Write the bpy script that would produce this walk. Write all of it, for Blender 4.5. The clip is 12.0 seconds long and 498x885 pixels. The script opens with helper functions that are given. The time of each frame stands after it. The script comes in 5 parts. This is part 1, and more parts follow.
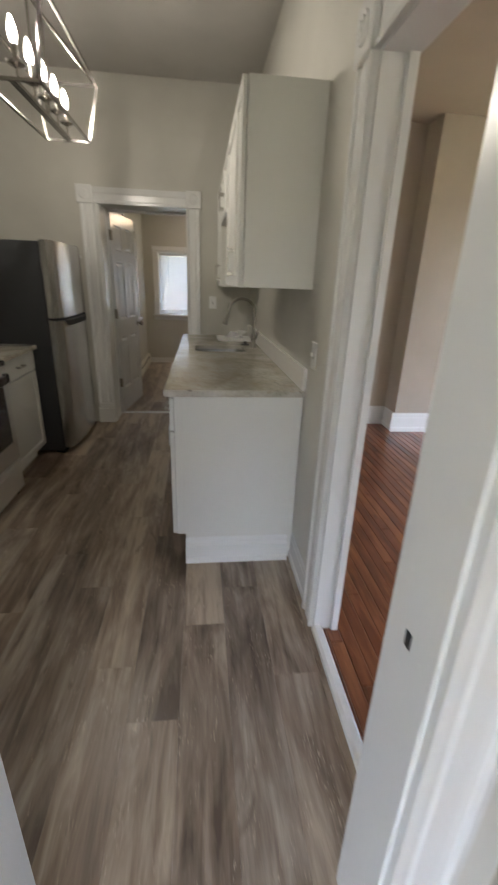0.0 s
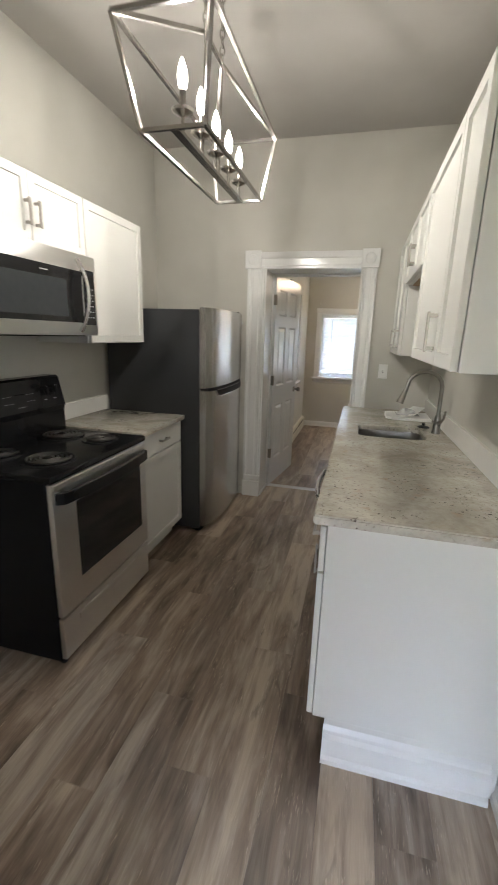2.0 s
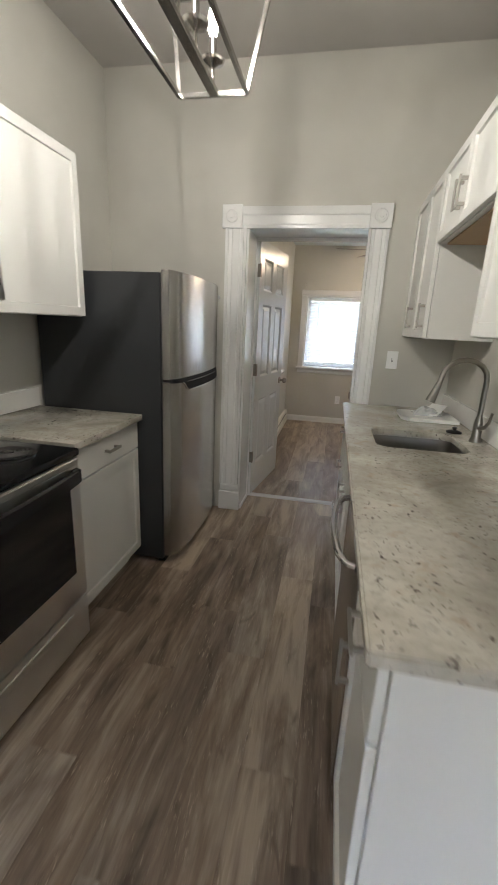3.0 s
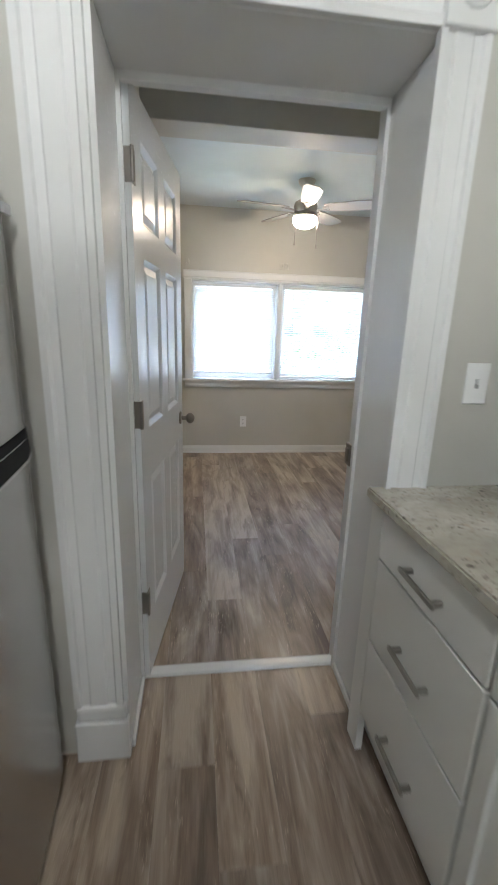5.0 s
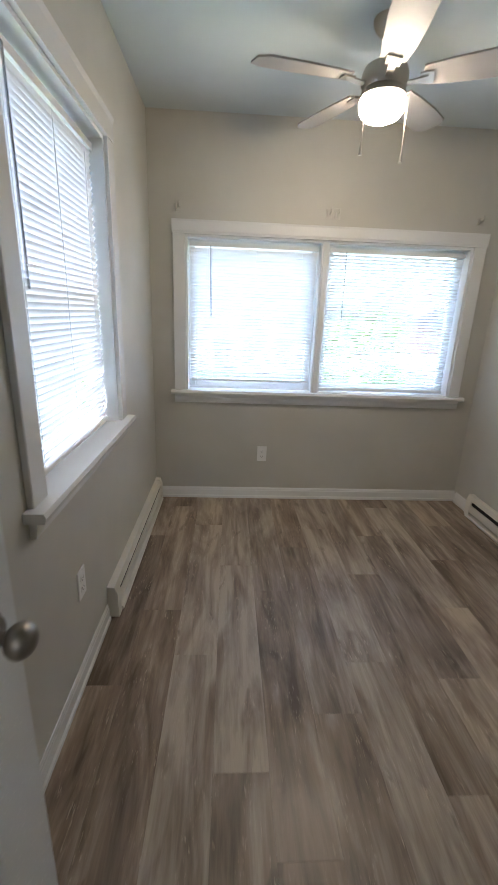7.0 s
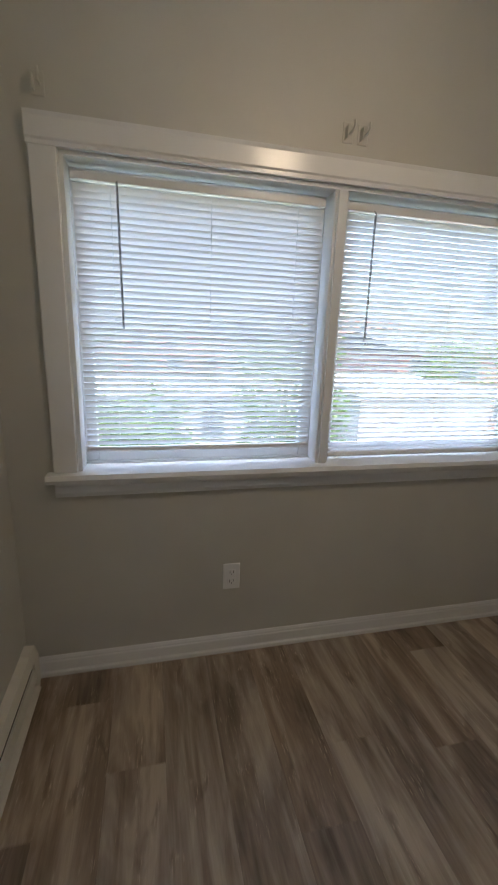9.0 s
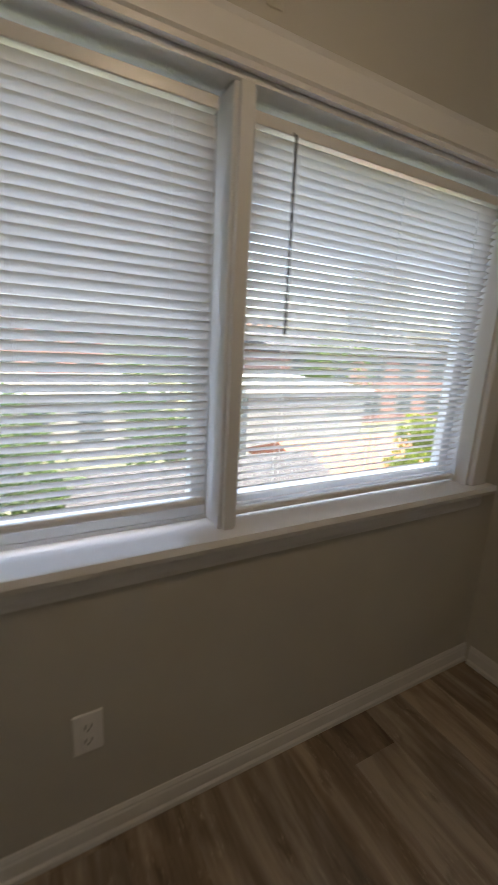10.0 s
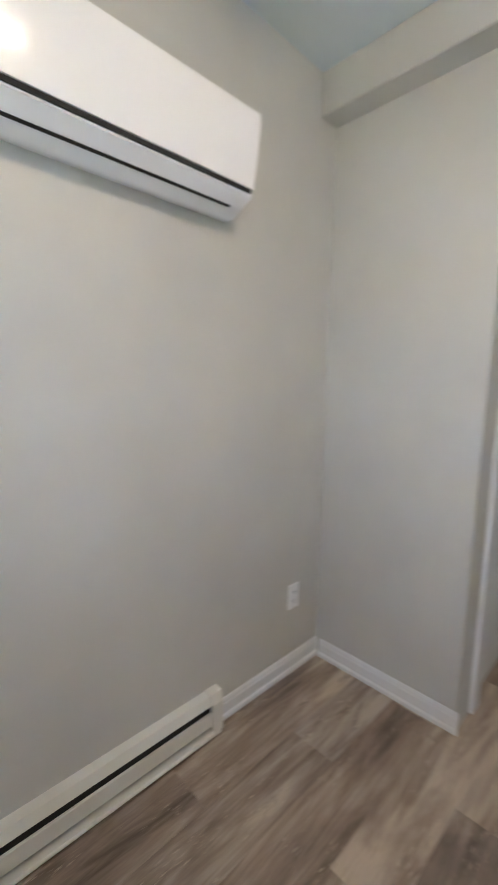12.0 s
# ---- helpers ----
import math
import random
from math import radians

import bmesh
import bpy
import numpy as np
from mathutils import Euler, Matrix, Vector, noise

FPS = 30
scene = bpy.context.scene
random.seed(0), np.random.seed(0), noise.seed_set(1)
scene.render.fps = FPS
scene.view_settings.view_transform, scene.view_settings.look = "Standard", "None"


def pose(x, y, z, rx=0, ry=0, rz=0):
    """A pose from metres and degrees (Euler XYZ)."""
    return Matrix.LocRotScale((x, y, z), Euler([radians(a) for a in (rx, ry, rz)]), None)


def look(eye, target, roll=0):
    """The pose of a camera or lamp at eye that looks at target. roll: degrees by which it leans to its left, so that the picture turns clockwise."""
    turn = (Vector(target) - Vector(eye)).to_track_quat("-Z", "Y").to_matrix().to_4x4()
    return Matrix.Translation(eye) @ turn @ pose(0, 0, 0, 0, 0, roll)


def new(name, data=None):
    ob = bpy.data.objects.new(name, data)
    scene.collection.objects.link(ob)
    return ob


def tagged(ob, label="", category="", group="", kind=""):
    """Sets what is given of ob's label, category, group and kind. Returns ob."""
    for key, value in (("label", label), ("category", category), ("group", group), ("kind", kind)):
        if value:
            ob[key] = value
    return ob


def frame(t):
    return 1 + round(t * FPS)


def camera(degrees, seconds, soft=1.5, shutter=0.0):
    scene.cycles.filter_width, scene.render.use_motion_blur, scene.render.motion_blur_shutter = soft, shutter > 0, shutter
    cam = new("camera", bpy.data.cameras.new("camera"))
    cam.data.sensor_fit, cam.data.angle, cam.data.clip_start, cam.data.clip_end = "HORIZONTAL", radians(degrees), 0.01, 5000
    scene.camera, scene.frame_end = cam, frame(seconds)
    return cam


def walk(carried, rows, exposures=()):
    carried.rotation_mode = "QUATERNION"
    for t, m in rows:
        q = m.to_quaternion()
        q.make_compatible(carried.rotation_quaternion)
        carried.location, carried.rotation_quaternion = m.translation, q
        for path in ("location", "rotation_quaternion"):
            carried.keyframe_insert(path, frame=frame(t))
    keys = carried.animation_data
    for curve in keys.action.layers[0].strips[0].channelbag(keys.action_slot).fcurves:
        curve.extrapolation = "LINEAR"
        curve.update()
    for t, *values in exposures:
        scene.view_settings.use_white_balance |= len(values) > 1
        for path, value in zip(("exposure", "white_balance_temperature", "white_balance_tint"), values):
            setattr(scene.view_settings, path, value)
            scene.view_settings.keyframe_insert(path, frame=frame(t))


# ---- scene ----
cam = camera(61.9, 12.0, shutter=0.35)
SKY, SUN, BULB, DOME = 0.12, 1.0, 178.0, 2.5
EXPOSURES = [(0, 4.3, 6500, 10), (0.5, 4.85, 6400, 10), (1.0, 4.95, 6300, 10), (2.7, 5.05, 6100, 10), (4.5, 5.25, 5700, 8), (5, 5.45, 5500, 8), (5.5, 5.5, 5500, 8), (6, 5.4, 5500, 8), (7.2, 5.0, 5600, 8), (9, 4.2, 6000, 10), (9.5, 3.85, 6900, 12), (10, 3.6, 6900, 12), (10.5, 3.55, 6900, 10), (11, 4.15, 6500, 10), (11.5, 5.3, 5600, 10), (12, 5.6, 5500, 10)]

PATH = [
    (0, (0.063, 0.639, 1.405), (0.291, 2.491, 0.686), 2.2),
    (0.5, (0.043, 0.795, 1.435), (-0.099, 2.714, 0.89), 1.7),
    (1, (0.099, 0.976, 1.463), (-0.39, 2.859, 1.0), 1.5),
    (1.5, (0.065, 1.104, 1.45), (-0.586, 2.934, 0.972), 1.1),
    (2, (-0.016, 1.303, 1.468), (-0.492, 3.18, 0.967), 1.7),
    (2.5, (-0.084, 1.549, 1.419), (-0.429, 3.441, 0.873), 2.4),
    (2.7, (-0.122, 1.706, 1.405), (-0.511, 3.592, 0.862), 2.7),
    (4.3, (-0.518, 3.147, 1.336), (-0.524, 5.064, 0.767), 2.3),
    (4.5, (-0.534, 3.332, 1.313), (-0.5, 5.256, 0.768), 2.5),
    (5, (-0.604, 3.808, 1.335), (-0.353, 5.724, 0.817), 1.8),
    (5.5, (-0.495, 4.27, 1.328), (-0.25, 6.173, 0.762), 3.4),
    (6, (-0.475, 4.685, 1.31), (-0.203, 6.573, 0.711), 3.5),
    (6.5, (-0.416, 5.033, 1.32), (-0.21, 6.942, 0.759), 2.5),
    (7, (-0.349, 5.372, 1.363), (-0.244, 7.279, 0.768), 2.2),
    (7.2, (-0.336, 5.492, 1.331), (-0.251, 7.394, 0.718), 2.6),
    (9, (-0.392, 6.822, 1.308), (0.061, 8.708, 0.822), 2.1),
    (9.5, (-0.294, 7.133, 1.258), (0.32, 8.981, 0.8), 3.2),
    (10, (-0.178, 7.43, 1.302), (0.773, 9.126, 0.834), 3.1),
    (10.5, (-0.046, 7.613, 1.335), (1.462, 8.816, 0.806), 1.9),
    (11, (0.085, 7.792, 1.309), (1.984, 8.117, 0.771), 3.4),
    (11.5, (0.251, 7.918, 1.244), (2.15, 7.395, 0.898), 1.2),
    (11.8, (0.306, 7.889, 1.254), (1.986, 6.839, 0.989), 1.0),
    (12, (0.349, 7.887, 1.291), (1.768, 6.506, 1.013), 0.9),
]
walk(cam, [(t, look(eye, target, roll)) for t, eye, target, roll in PATH], EXPOSURES)

# ---- world, sun and exposure ----
world = bpy.data.worlds.new("sky")
scene.world = world
world.use_nodes = True
wn = world.node_tree
wn.nodes.clear()
sky = wn.nodes.new("ShaderNodeTexSky")
sky.sky_type = "NISHITA"
sky.sun_disc = False
sky.sun_elevation = radians(72)
sky.sun_rotation = radians(170)
sky.air_density, sky.dust_density = 1.0, 6.0
wbg = wn.nodes.new("ShaderNodeBackground")
wbg.inputs["Strength"].default_value = SKY
wout = wn.nodes.new("ShaderNodeOutputWorld")
wn.links.new(sky.outputs[0], wbg.inputs[0])
wn.links.new(wbg.outputs[0], wout.inputs[0])

sun_data = bpy.data.lights.new("sun", "SUN")
sun_data.energy, sun_data.angle, sun_data.color = SUN, radians(12), (1.0, 0.94, 0.85)
sun = new("sun", sun_data)
sun.matrix_world = look((1.07, -6.09, 19.02), (0, 0, 0))


# ---- building helpers ----
BASE = {}


def box(bm, x0, y0, z0, x1, y1, z1, bevel=0.0, seg=1):
    """A box between two corners, added to bm."""
    x0, x1 = min(x0, x1), max(x0, x1)
    y0, y1 = min(y0, y1), max(y0, y1)
    z0, z1 = min(z0, z1), max(z0, z1)
    m = Matrix.LocRotScale(((x0 + x1) / 2, (y0 + y1) / 2, (z0 + z1) / 2), None, (x1 - x0, y1 - y0, z1 - z0))
    made = bmesh.ops.create_cube(bm, size=1, matrix=m)["verts"]
    if bevel > 0:
        edges = list({e for v in made for e in v.link_edges})
        bmesh.ops.bevel(bm, geom=edges, offset=bevel, segments=seg, affect="EDGES", profile=0.6, clamp_overlap=True)
    return bm


def cyl(bm, a, b, r0, r1=None, n=16, cap=True):
    """A round bar from a to b."""
    a, b = Vector(a), Vector(b)
    r1 = r0 if r1 is None else r1
    way = b - a
    m = Matrix.Translation((a + b) / 2) @ way.to_track_quat("Z", "Y").to_matrix().to_4x4()
    bmesh.ops.create_cone(bm, cap_ends=cap, segments=n, radius1=r0, radius2=r1, depth=way.length, matrix=m)
    return bm


def bar(bm, a, b, w, h=None):
    """A square bar from a to b."""
    a, b = Vector(a), Vector(b)
    h = w if h is None else h
    way = b - a
    m = Matrix.Translation((a + b) / 2) @ way.to_track_quat("Z", "Y").to_matrix().to_4x4() @ Matrix.Diagonal((w, h, way.length, 1))
    bmesh.ops.create_cube(bm, size=1, matrix=m)
    return bm


def ball(bm, c, rx, ry=None, rz=None, u=16, v=10):
    m = Matrix.LocRotScale(c, None, (rx, ry or rx, rz or rx))
    bmesh.ops.create_uvsphere(bm, u_segments=u, v_segments=v, radius=1, matrix=m)
    return bm


def tube(bm, pts, r, n=12):
    """A bent round pipe through the given points; r is one radius or one a point."""
    pts = [Vector(p) for p in pts]
    rs = r if isinstance(r, (list, tuple)) else [r] * len(pts)
    rings = []
    side = None
    for i, p in enumerate(pts):
        way = (pts[min(i + 1, len(pts) - 1)] - pts[max(i - 1, 0)]).normalized()
        if side is None:
            side = way.orthogonal().normalized()
        side = (side - way * side.dot(way)).normalized()
        up = way.cross(side)
        rings.append([bm.verts.new(p + rs[i] * (math.cos(a) * side + math.sin(a) * up)) for a in (2 * math.pi * k / n for k in range(n))])
    for p, q in zip(rings, rings[1:]):
        for k in range(n):
            bm.faces.new((p[k], p[(k + 1) % n], q[(k + 1) % n], q[k]))
    bm.faces.new(rings[0][::-1])
    bm.faces.new(rings[-1])
    return bm


def lathe(bm, c, rows, n=32):
    """A body turned about the upright axis at c, from rows of radius and height."""
    rings = [[bm.verts.new((c[0] + r * math.cos(2 * math.pi * k / n), c[1] + r * math.sin(2 * math.pi * k / n), c[2] + z)) for k in range(n)] for r, z in rows]
    for p, q in zip(rings, rings[1:]):
        for k in range(n):
            bm.faces.new((p[k], p[(k + 1) % n], q[(k + 1) % n], q[k]))
    bm.faces.new(rings[0][::-1])
    bm.faces.new(rings[-1])
    return bm


def prism(bm, outline, axis, a, b):
    """An outline of (u, v) pairs drawn out along an axis from a to b. u and v are the two other axes in order."""
    def at(u, v, w):
        return {"x": (w, u, v), "y": (u, w, v), "z": (u, v, w)}[axis]
    p = [bm.verts.new(at(u, v, a)) for u, v in outline]
    q = [bm.verts.new(at(u, v, b)) for u, v in outline]
    n = len(outline)
    bm.faces.new(p)
    bm.faces.new(q[::-1])
    for k in range(n):
        bm.faces.new((p[k], q[k], q[(k + 1) % n], p[(k + 1) % n]))
    bmesh.ops.recalc_face_normals(bm, faces=bm.faces)
    return bm


def mesh_of(name, bm, mat, smooth=False):
    me = bpy.data.meshes.new(name)
    bm.normal_update()
    bm.to_mesh(me)
    bm.free()
    me.materials.append(mat)
    if smooth:
        me.shade_smooth()
        me.set_sharp_from_angle(angle=radians(38))
    return me


def thing(name, at, label, category, group="", kind="", turn=0.0, local=False):
    """An Empty at a thing's base, to which its parts are hung."""
    ob = new(name)
    ob.empty_display_size = 0.1
    ob.location = at
    ob.rotation_euler = (0, 0, radians(turn))
    BASE[ob] = Vector((0, 0, 0)) if local else Vector(at)
    return tagged(ob, label, category, group, kind)


def part(name, bm, mat, parent, label="", smooth=False):
    """One mesh under a thing or under a part, drawn in the world's metres."""
    bm.transform(Matrix.Translation(-BASE[parent]))
    ob = new(name, mesh_of(name, bm, mat, smooth))
    ob.parent = parent
    BASE[ob] = BASE[parent]
    return tagged(ob, label) if label else ob


def solid(name, bm, mat, label, category="", kind="structure", smooth=False, group=""):
    """A top-level mesh."""
    ob = new(name, mesh_of(name, bm, mat, smooth))
    BASE[ob] = Vector((0, 0, 0))
    return tagged(ob, label, category or name.split("_")[0], group, kind)


# ---- materials ----
def material(name, base, rough=0.5, metal=0.0, coat=0.0):
    m = bpy.data.materials.new(name)
    m.use_nodes = True
    nt = m.node_tree
    b = nt.nodes["Principled BSDF"]
    b.inputs["Base Color"].default_value = (*base, 1)
    b.inputs["Roughness"].default_value = rough
    b.inputs["Metallic"].default_value = metal
    b.inputs["Coat Weight"].default_value = coat
    return m, nt, b


def coords(nt, scale=(1, 1, 1), kind="Object"):
    tc = nt.nodes.new("ShaderNodeTexCoord")
    mp = nt.nodes.new("ShaderNodeMapping")
    mp.inputs["Scale"].default_value = scale
    nt.links.new(tc.outputs[kind], mp.inputs["Vector"])
    return mp.outputs["Vector"]


def noise_tex(nt, vec, scale, detail=4, rough=0.55, distort=0.0):
    n = nt.nodes.new("ShaderNodeTexNoise")
    n.inputs["Scale"].default_value = scale
    n.inputs["Detail"].default_value = detail
    n.inputs["Roughness"].default_value = rough
    n.inputs["Distortion"].default_value = distort
    if vec is not None:
        nt.links.new(vec, n.inputs["Vector"])
    return n.outputs["Fac"]


def ramp(nt, fac, stops):
    r = nt.nodes.new("ShaderNodeValToRGB")
    e = r.color_ramp.elements
    while len(e) < len(stops):
        e.new(0.5)
    for k, (p, c) in enumerate(stops):
        e[k].position = p
        e[k].color = (*c, 1) if len(c) == 3 else c
    nt.links.new(fac, r.inputs["Fac"])
    return r.outputs["Color"]


def mix(nt, fac, a, b, mode="MIX"):
    m = nt.nodes.new("ShaderNodeMix")
    m.data_type = "RGBA"
    m.blend_type = mode
    for slot, v in ((m.inputs[0], fac), (m.inputs[6], a), (m.inputs[7], b)):
        if hasattr(v, "is_linked"):
            nt.links.new(v, slot)
        elif isinstance(v, tuple):
            slot.default_value = (*v, 1)
        else:
            slot.default_value = v
    return m.outputs[2]


def calc(nt, op, a, b=0.0):
    m = nt.nodes.new("ShaderNodeMath")
    m.operation = op
    for slot, v in ((m.inputs[0], a), (m.inputs[1], b)):
        if hasattr(v, "is_linked"):
            nt.links.new(v, slot)
        else:
            slot.default_value = v
    return m.outputs[0]


def bump(nt, b, height, strength=0.2, dist=0.002):
    n = nt.nodes.new("ShaderNodeBump")
    n.inputs["Strength"].default_value = strength
    n.inputs["Distance"].default_value = dist
    nt.links.new(height, n.inputs["Height"])
    nt.links.new(n.outputs[0], b.inputs["Normal"])


def paint(name, base, rough=0.55, stipple=220, relief=0.12, tone=0.05, coat=0.0):
    """Rolled wall or trim paint: fine stipple, faint broad unevenness and a few scuffs."""
    m, nt, b = material(name, base, rough, 0, coat)
    v = coords(nt)
    broad = noise_tex(nt, v, 1.7, 3)
    dark = tuple(c * (1 - tone * 1.6) for c in base)
    light = tuple(min(1, c * (1 + tone)) for c in base)
    col = ramp(nt, broad, [(0.3, dark), (0.7, light)])
    scuff = ramp(nt, noise_tex(nt, v, 9, 6, 0.7), [(0.66, (0, 0, 0)), (0.8, (1, 1, 1))])
    col = mix(nt, calc(nt, "MULTIPLY", scuff, 0.12), col, tuple(c * 0.75 for c in base))
    nt.links.new(col, b.inputs["Base Color"])
    fine = noise_tex(nt, v, stipple, 3)
    nt.links.new(calc(nt, "ADD", calc(nt, "MULTIPLY", fine, 0.16), rough - 0.08), b.inputs["Roughness"])
    bump(nt, b, calc(nt, "ADD", fine, calc(nt, "MULTIPLY", noise_tex(nt, v, 26, 2), 0.5)), relief, 0.0012)
    return m


M_WALL = paint("wall_paint", (0.57, 0.555, 0.505), 0.5)
M_LIVING = paint("living_wall_paint", (0.47, 0.41, 0.33), 0.6)
M_CEIL = paint("ceiling_paint", (0.50, 0.48, 0.455), 0.6, 160, 0.1)
M_CEIL_B = paint("back_ceiling_paint", (0.68, 0.74, 0.76), 0.5, 160, 0.1)
M_TRIM = paint("trim_paint", (0.80, 0.80, 0.79), 0.24, 140, 0.007, 0.025)
M_CAB = paint("cabinet_paint", (0.74, 0.735, 0.70), 0.34, 300, 0.03, 0.015)
M_DOOR = paint("door_paint", (0.76, 0.77, 0.77), 0.25, 160, 0.015, 0.02)
M_HEATER = paint("heater_enamel", (0.74, 0.715, 0.64), 0.35, 260, 0.03, 0.03)
M_PLASTIC = paint("white_plastic", (0.83, 0.83, 0.82), 0.3, 400, 0.02, 0.01)
M_ACBODY = paint("unit_plastic", (0.84, 0.83, 0.82), 0.16, 400, 0.01, 0.01, 0.3)
M_VINYL = paint("window_vinyl", (0.80, 0.81, 0.81), 0.35, 300, 0.03, 0.02)
M_PAPER = paint("paper", (0.82, 0.82, 0.80), 0.7, 60, 0.05, 0.03)


def metal_mat(name, base, rough, streak=(1, 1, 60), amount=0.12):
    """Brushed or polished metal, streaked along one axis."""
    m, nt, b = material(name, base, rough, 1.0)
    v = coords(nt, streak)
    n = noise_tex(nt, v, 12, 5, 0.65)
    nt.links.new(calc(nt, "ADD", calc(nt, "MULTIPLY", n, amount), rough - amount / 2), b.inputs["Roughness"])
    nt.links.new(mix(nt, n, tuple(c * 0.9 for c in base), tuple(min(1, c * 1.08) for c in base)), b.inputs["Base Color"])
    bump(nt, b, n, 0.04, 0.0006)
    return m


M_STEEL = metal_mat("brushed_steel", (0.54, 0.53, 0.51), 0.25, (1, 1, 50))
# brushed sideways, so lights smear upright
tang = M_STEEL.node_tree.nodes.new("ShaderNodeTangent")
tang.direction_type, tang.axis = "RADIAL", "Z"
M_STEEL.node_tree.links.new(tang.outputs[0], M_STEEL.node_tree.nodes["Principled BSDF"].inputs["Tangent"])
M_STEEL.node_tree.nodes["Principled BSDF"].inputs["Anisotropic"].default_value = 0.85
M_STEEL.node_tree.nodes["Principled BSDF"].inputs["Anisotropic Rotation"].default_value = 0.25
M_STEEL_H = metal_mat("brushed_steel_sideways", (0.72, 0.71, 0.69), 0.34, (50, 1, 50))
M_SINK = metal_mat("sink_steel", (0.24, 0.225, 0.205), 0.34, (50, 1, 50))
M_NICKEL = metal_mat("brushed_nickel", (0.42, 0.40, 0.365), 0.34, (20, 20, 20))
M_HINGE = metal_mat("satin_nickel_dark", (0.30, 0.275, 0.245), 0.36, (20, 20, 20))
M_FAUCET = metal_mat("faucet_nickel", (0.27, 0.255, 0.23), 0.3, (20, 20, 20))
M_CHROME = metal_mat("polished_steel", (0.72, 0.71, 0.70), 0.12, (8, 8, 8), 0.05)
M_CAGE = metal_mat("cage_nickel", (0.46, 0.44, 0.41), 0.25, (20, 20, 20))


def plain(name, base, rough, metal=0.0, var=0.15, scale=30, relief=0.03, coat=0.0):
    m, nt, b = material(name, base, rough, metal, coat)
    v = coords(nt)
    n = noise_tex(nt, v, scale, 5)
    nt.links.new(mix(nt, n, tuple(c * (1 - var) for c in base), tuple(min(1, c * (1 + var)) for c in base)), b.inputs["Base Color"])
    nt.links.new(calc(nt, "ADD", calc(nt, "MULTIPLY", n, 0.12), max(0.0, rough - 0.06)), b.inputs["Roughness"])
    bump(nt, b, noise_tex(nt, v, scale * 6, 3), relief, 0.001)
    return m


M_BLACK = plain("black_enamel", (0.012, 0.012, 0.013), 0.16)
M_BLACK.node_tree.nodes["Principled BSDF"].inputs["Specular IOR Level"].default_value = 0.3
M_BLACK_SIDE = plain("black_textured_side", (0.008, 0.008, 0.009), 0.5, 0, 0.2, 60, 0.15)
M_BLACK_SIDE.node_tree.nodes["Principled BSDF"].inputs["Specular IOR Level"].default_value = 0.12
M_FRIDGE_SIDE = plain("charcoal_side", (0.032, 0.034, 0.037), 0.45, 0, 0.1, 200, 0.1)
M_GLASS_BLACK = plain("dark_oven_glass", (0.010, 0.010, 0.011), 0.07)
M_GREY_GLASS = plain("grey_door_screen", (0.034, 0.038, 0.042), 0.16)
M_RUBBER = plain("black_rubber", (0.02, 0.02, 0.02), 0.6)
# floor bed, heater element, and strips standing in for shade in slots and holes
M_DARK = plain("near_black", (0.015, 0.015, 0.015), 0.8)
M_PRINT = plain("pale_print", (0.55, 0.55, 0.55), 0.5)
M_GREYBAR = plain("grey_mark", (0.30, 0.30, 0.30), 0.4)
M_COIL = plain("coil_steel", (0.10, 0.095, 0.09), 0.35, 0.7)
M_BLADE = plain("fan_blade_grey", (0.36, 0.335, 0.31), 0.45, 0, 0.08, 14)
M_BRICK = plain("far_brick", (0.19, 0.11, 0.095), 0.8, 0, 0.3, 3, 0.2)
M_CONCRETE = plain("concrete", (0.24, 0.235, 0.225), 0.8, 0, 0.2, 2, 0.2)
M_PALE_ROOF = plain("pale_roof", (0.42, 0.42, 0.41), 0.7, 0, 0.1, 2, 0.1)
M_SIDING = plain("pale_siding", (0.20, 0.205, 0.20), 0.6, 0, 0.1, 2, 0.1)
M_ORANGE = plain("terracotta", (0.27, 0.10, 0.055), 0.8, 0, 0.2, 3, 0.2)
M_SHINGLE = plain("dark_shingle", (0.045, 0.045, 0.048), 0.85, 0, 0.35, 9, 0.5)
M_GRASS = plain("lawn", (0.09, 0.10, 0.06), 0.9, 0, 0.4, 1.3, 0.5)
M_BARK = plain("bark", (0.11, 0.085, 0.06), 0.9, 0, 0.3, 20, 0.6)
M_FARGLASS = plain("far_window_glass", (0.05, 0.06, 0.07), 0.1)


def leaf_mat(name, base):
    m, nt, b = material(name, base, 0.55)
    g = nt.nodes.new("ShaderNodeNewGeometry")
    nt.links.new(mix(nt, g.outputs["Random Per Island"], tuple(c * 0.6 for c in base), tuple(min(1, c * 1.5) for c in base)), b.inputs["Base Color"])
    out = nt.nodes["Material Output"]
    tr = nt.nodes.new("ShaderNodeBsdfTranslucent")
    tr.inputs[0].default_value = (base[0] * 1.6, base[1] * 1.7, base[2], 1)
    mx = nt.nodes.new("ShaderNodeMixShader")
    mx.inputs[0].default_value = 0.6
    nt.links.new(b.outputs[0], mx.inputs[1])
    nt.links.new(tr.outputs[0], mx.inputs[2])
    nt.links.new(mx.outputs[0], out.inputs[0])
    return m


M_LEAF = leaf_mat("leaves_green", (0.07, 0.105, 0.04))
M_LEAF_Y = leaf_mat("leaves_lime", (0.12, 0.15, 0.03))


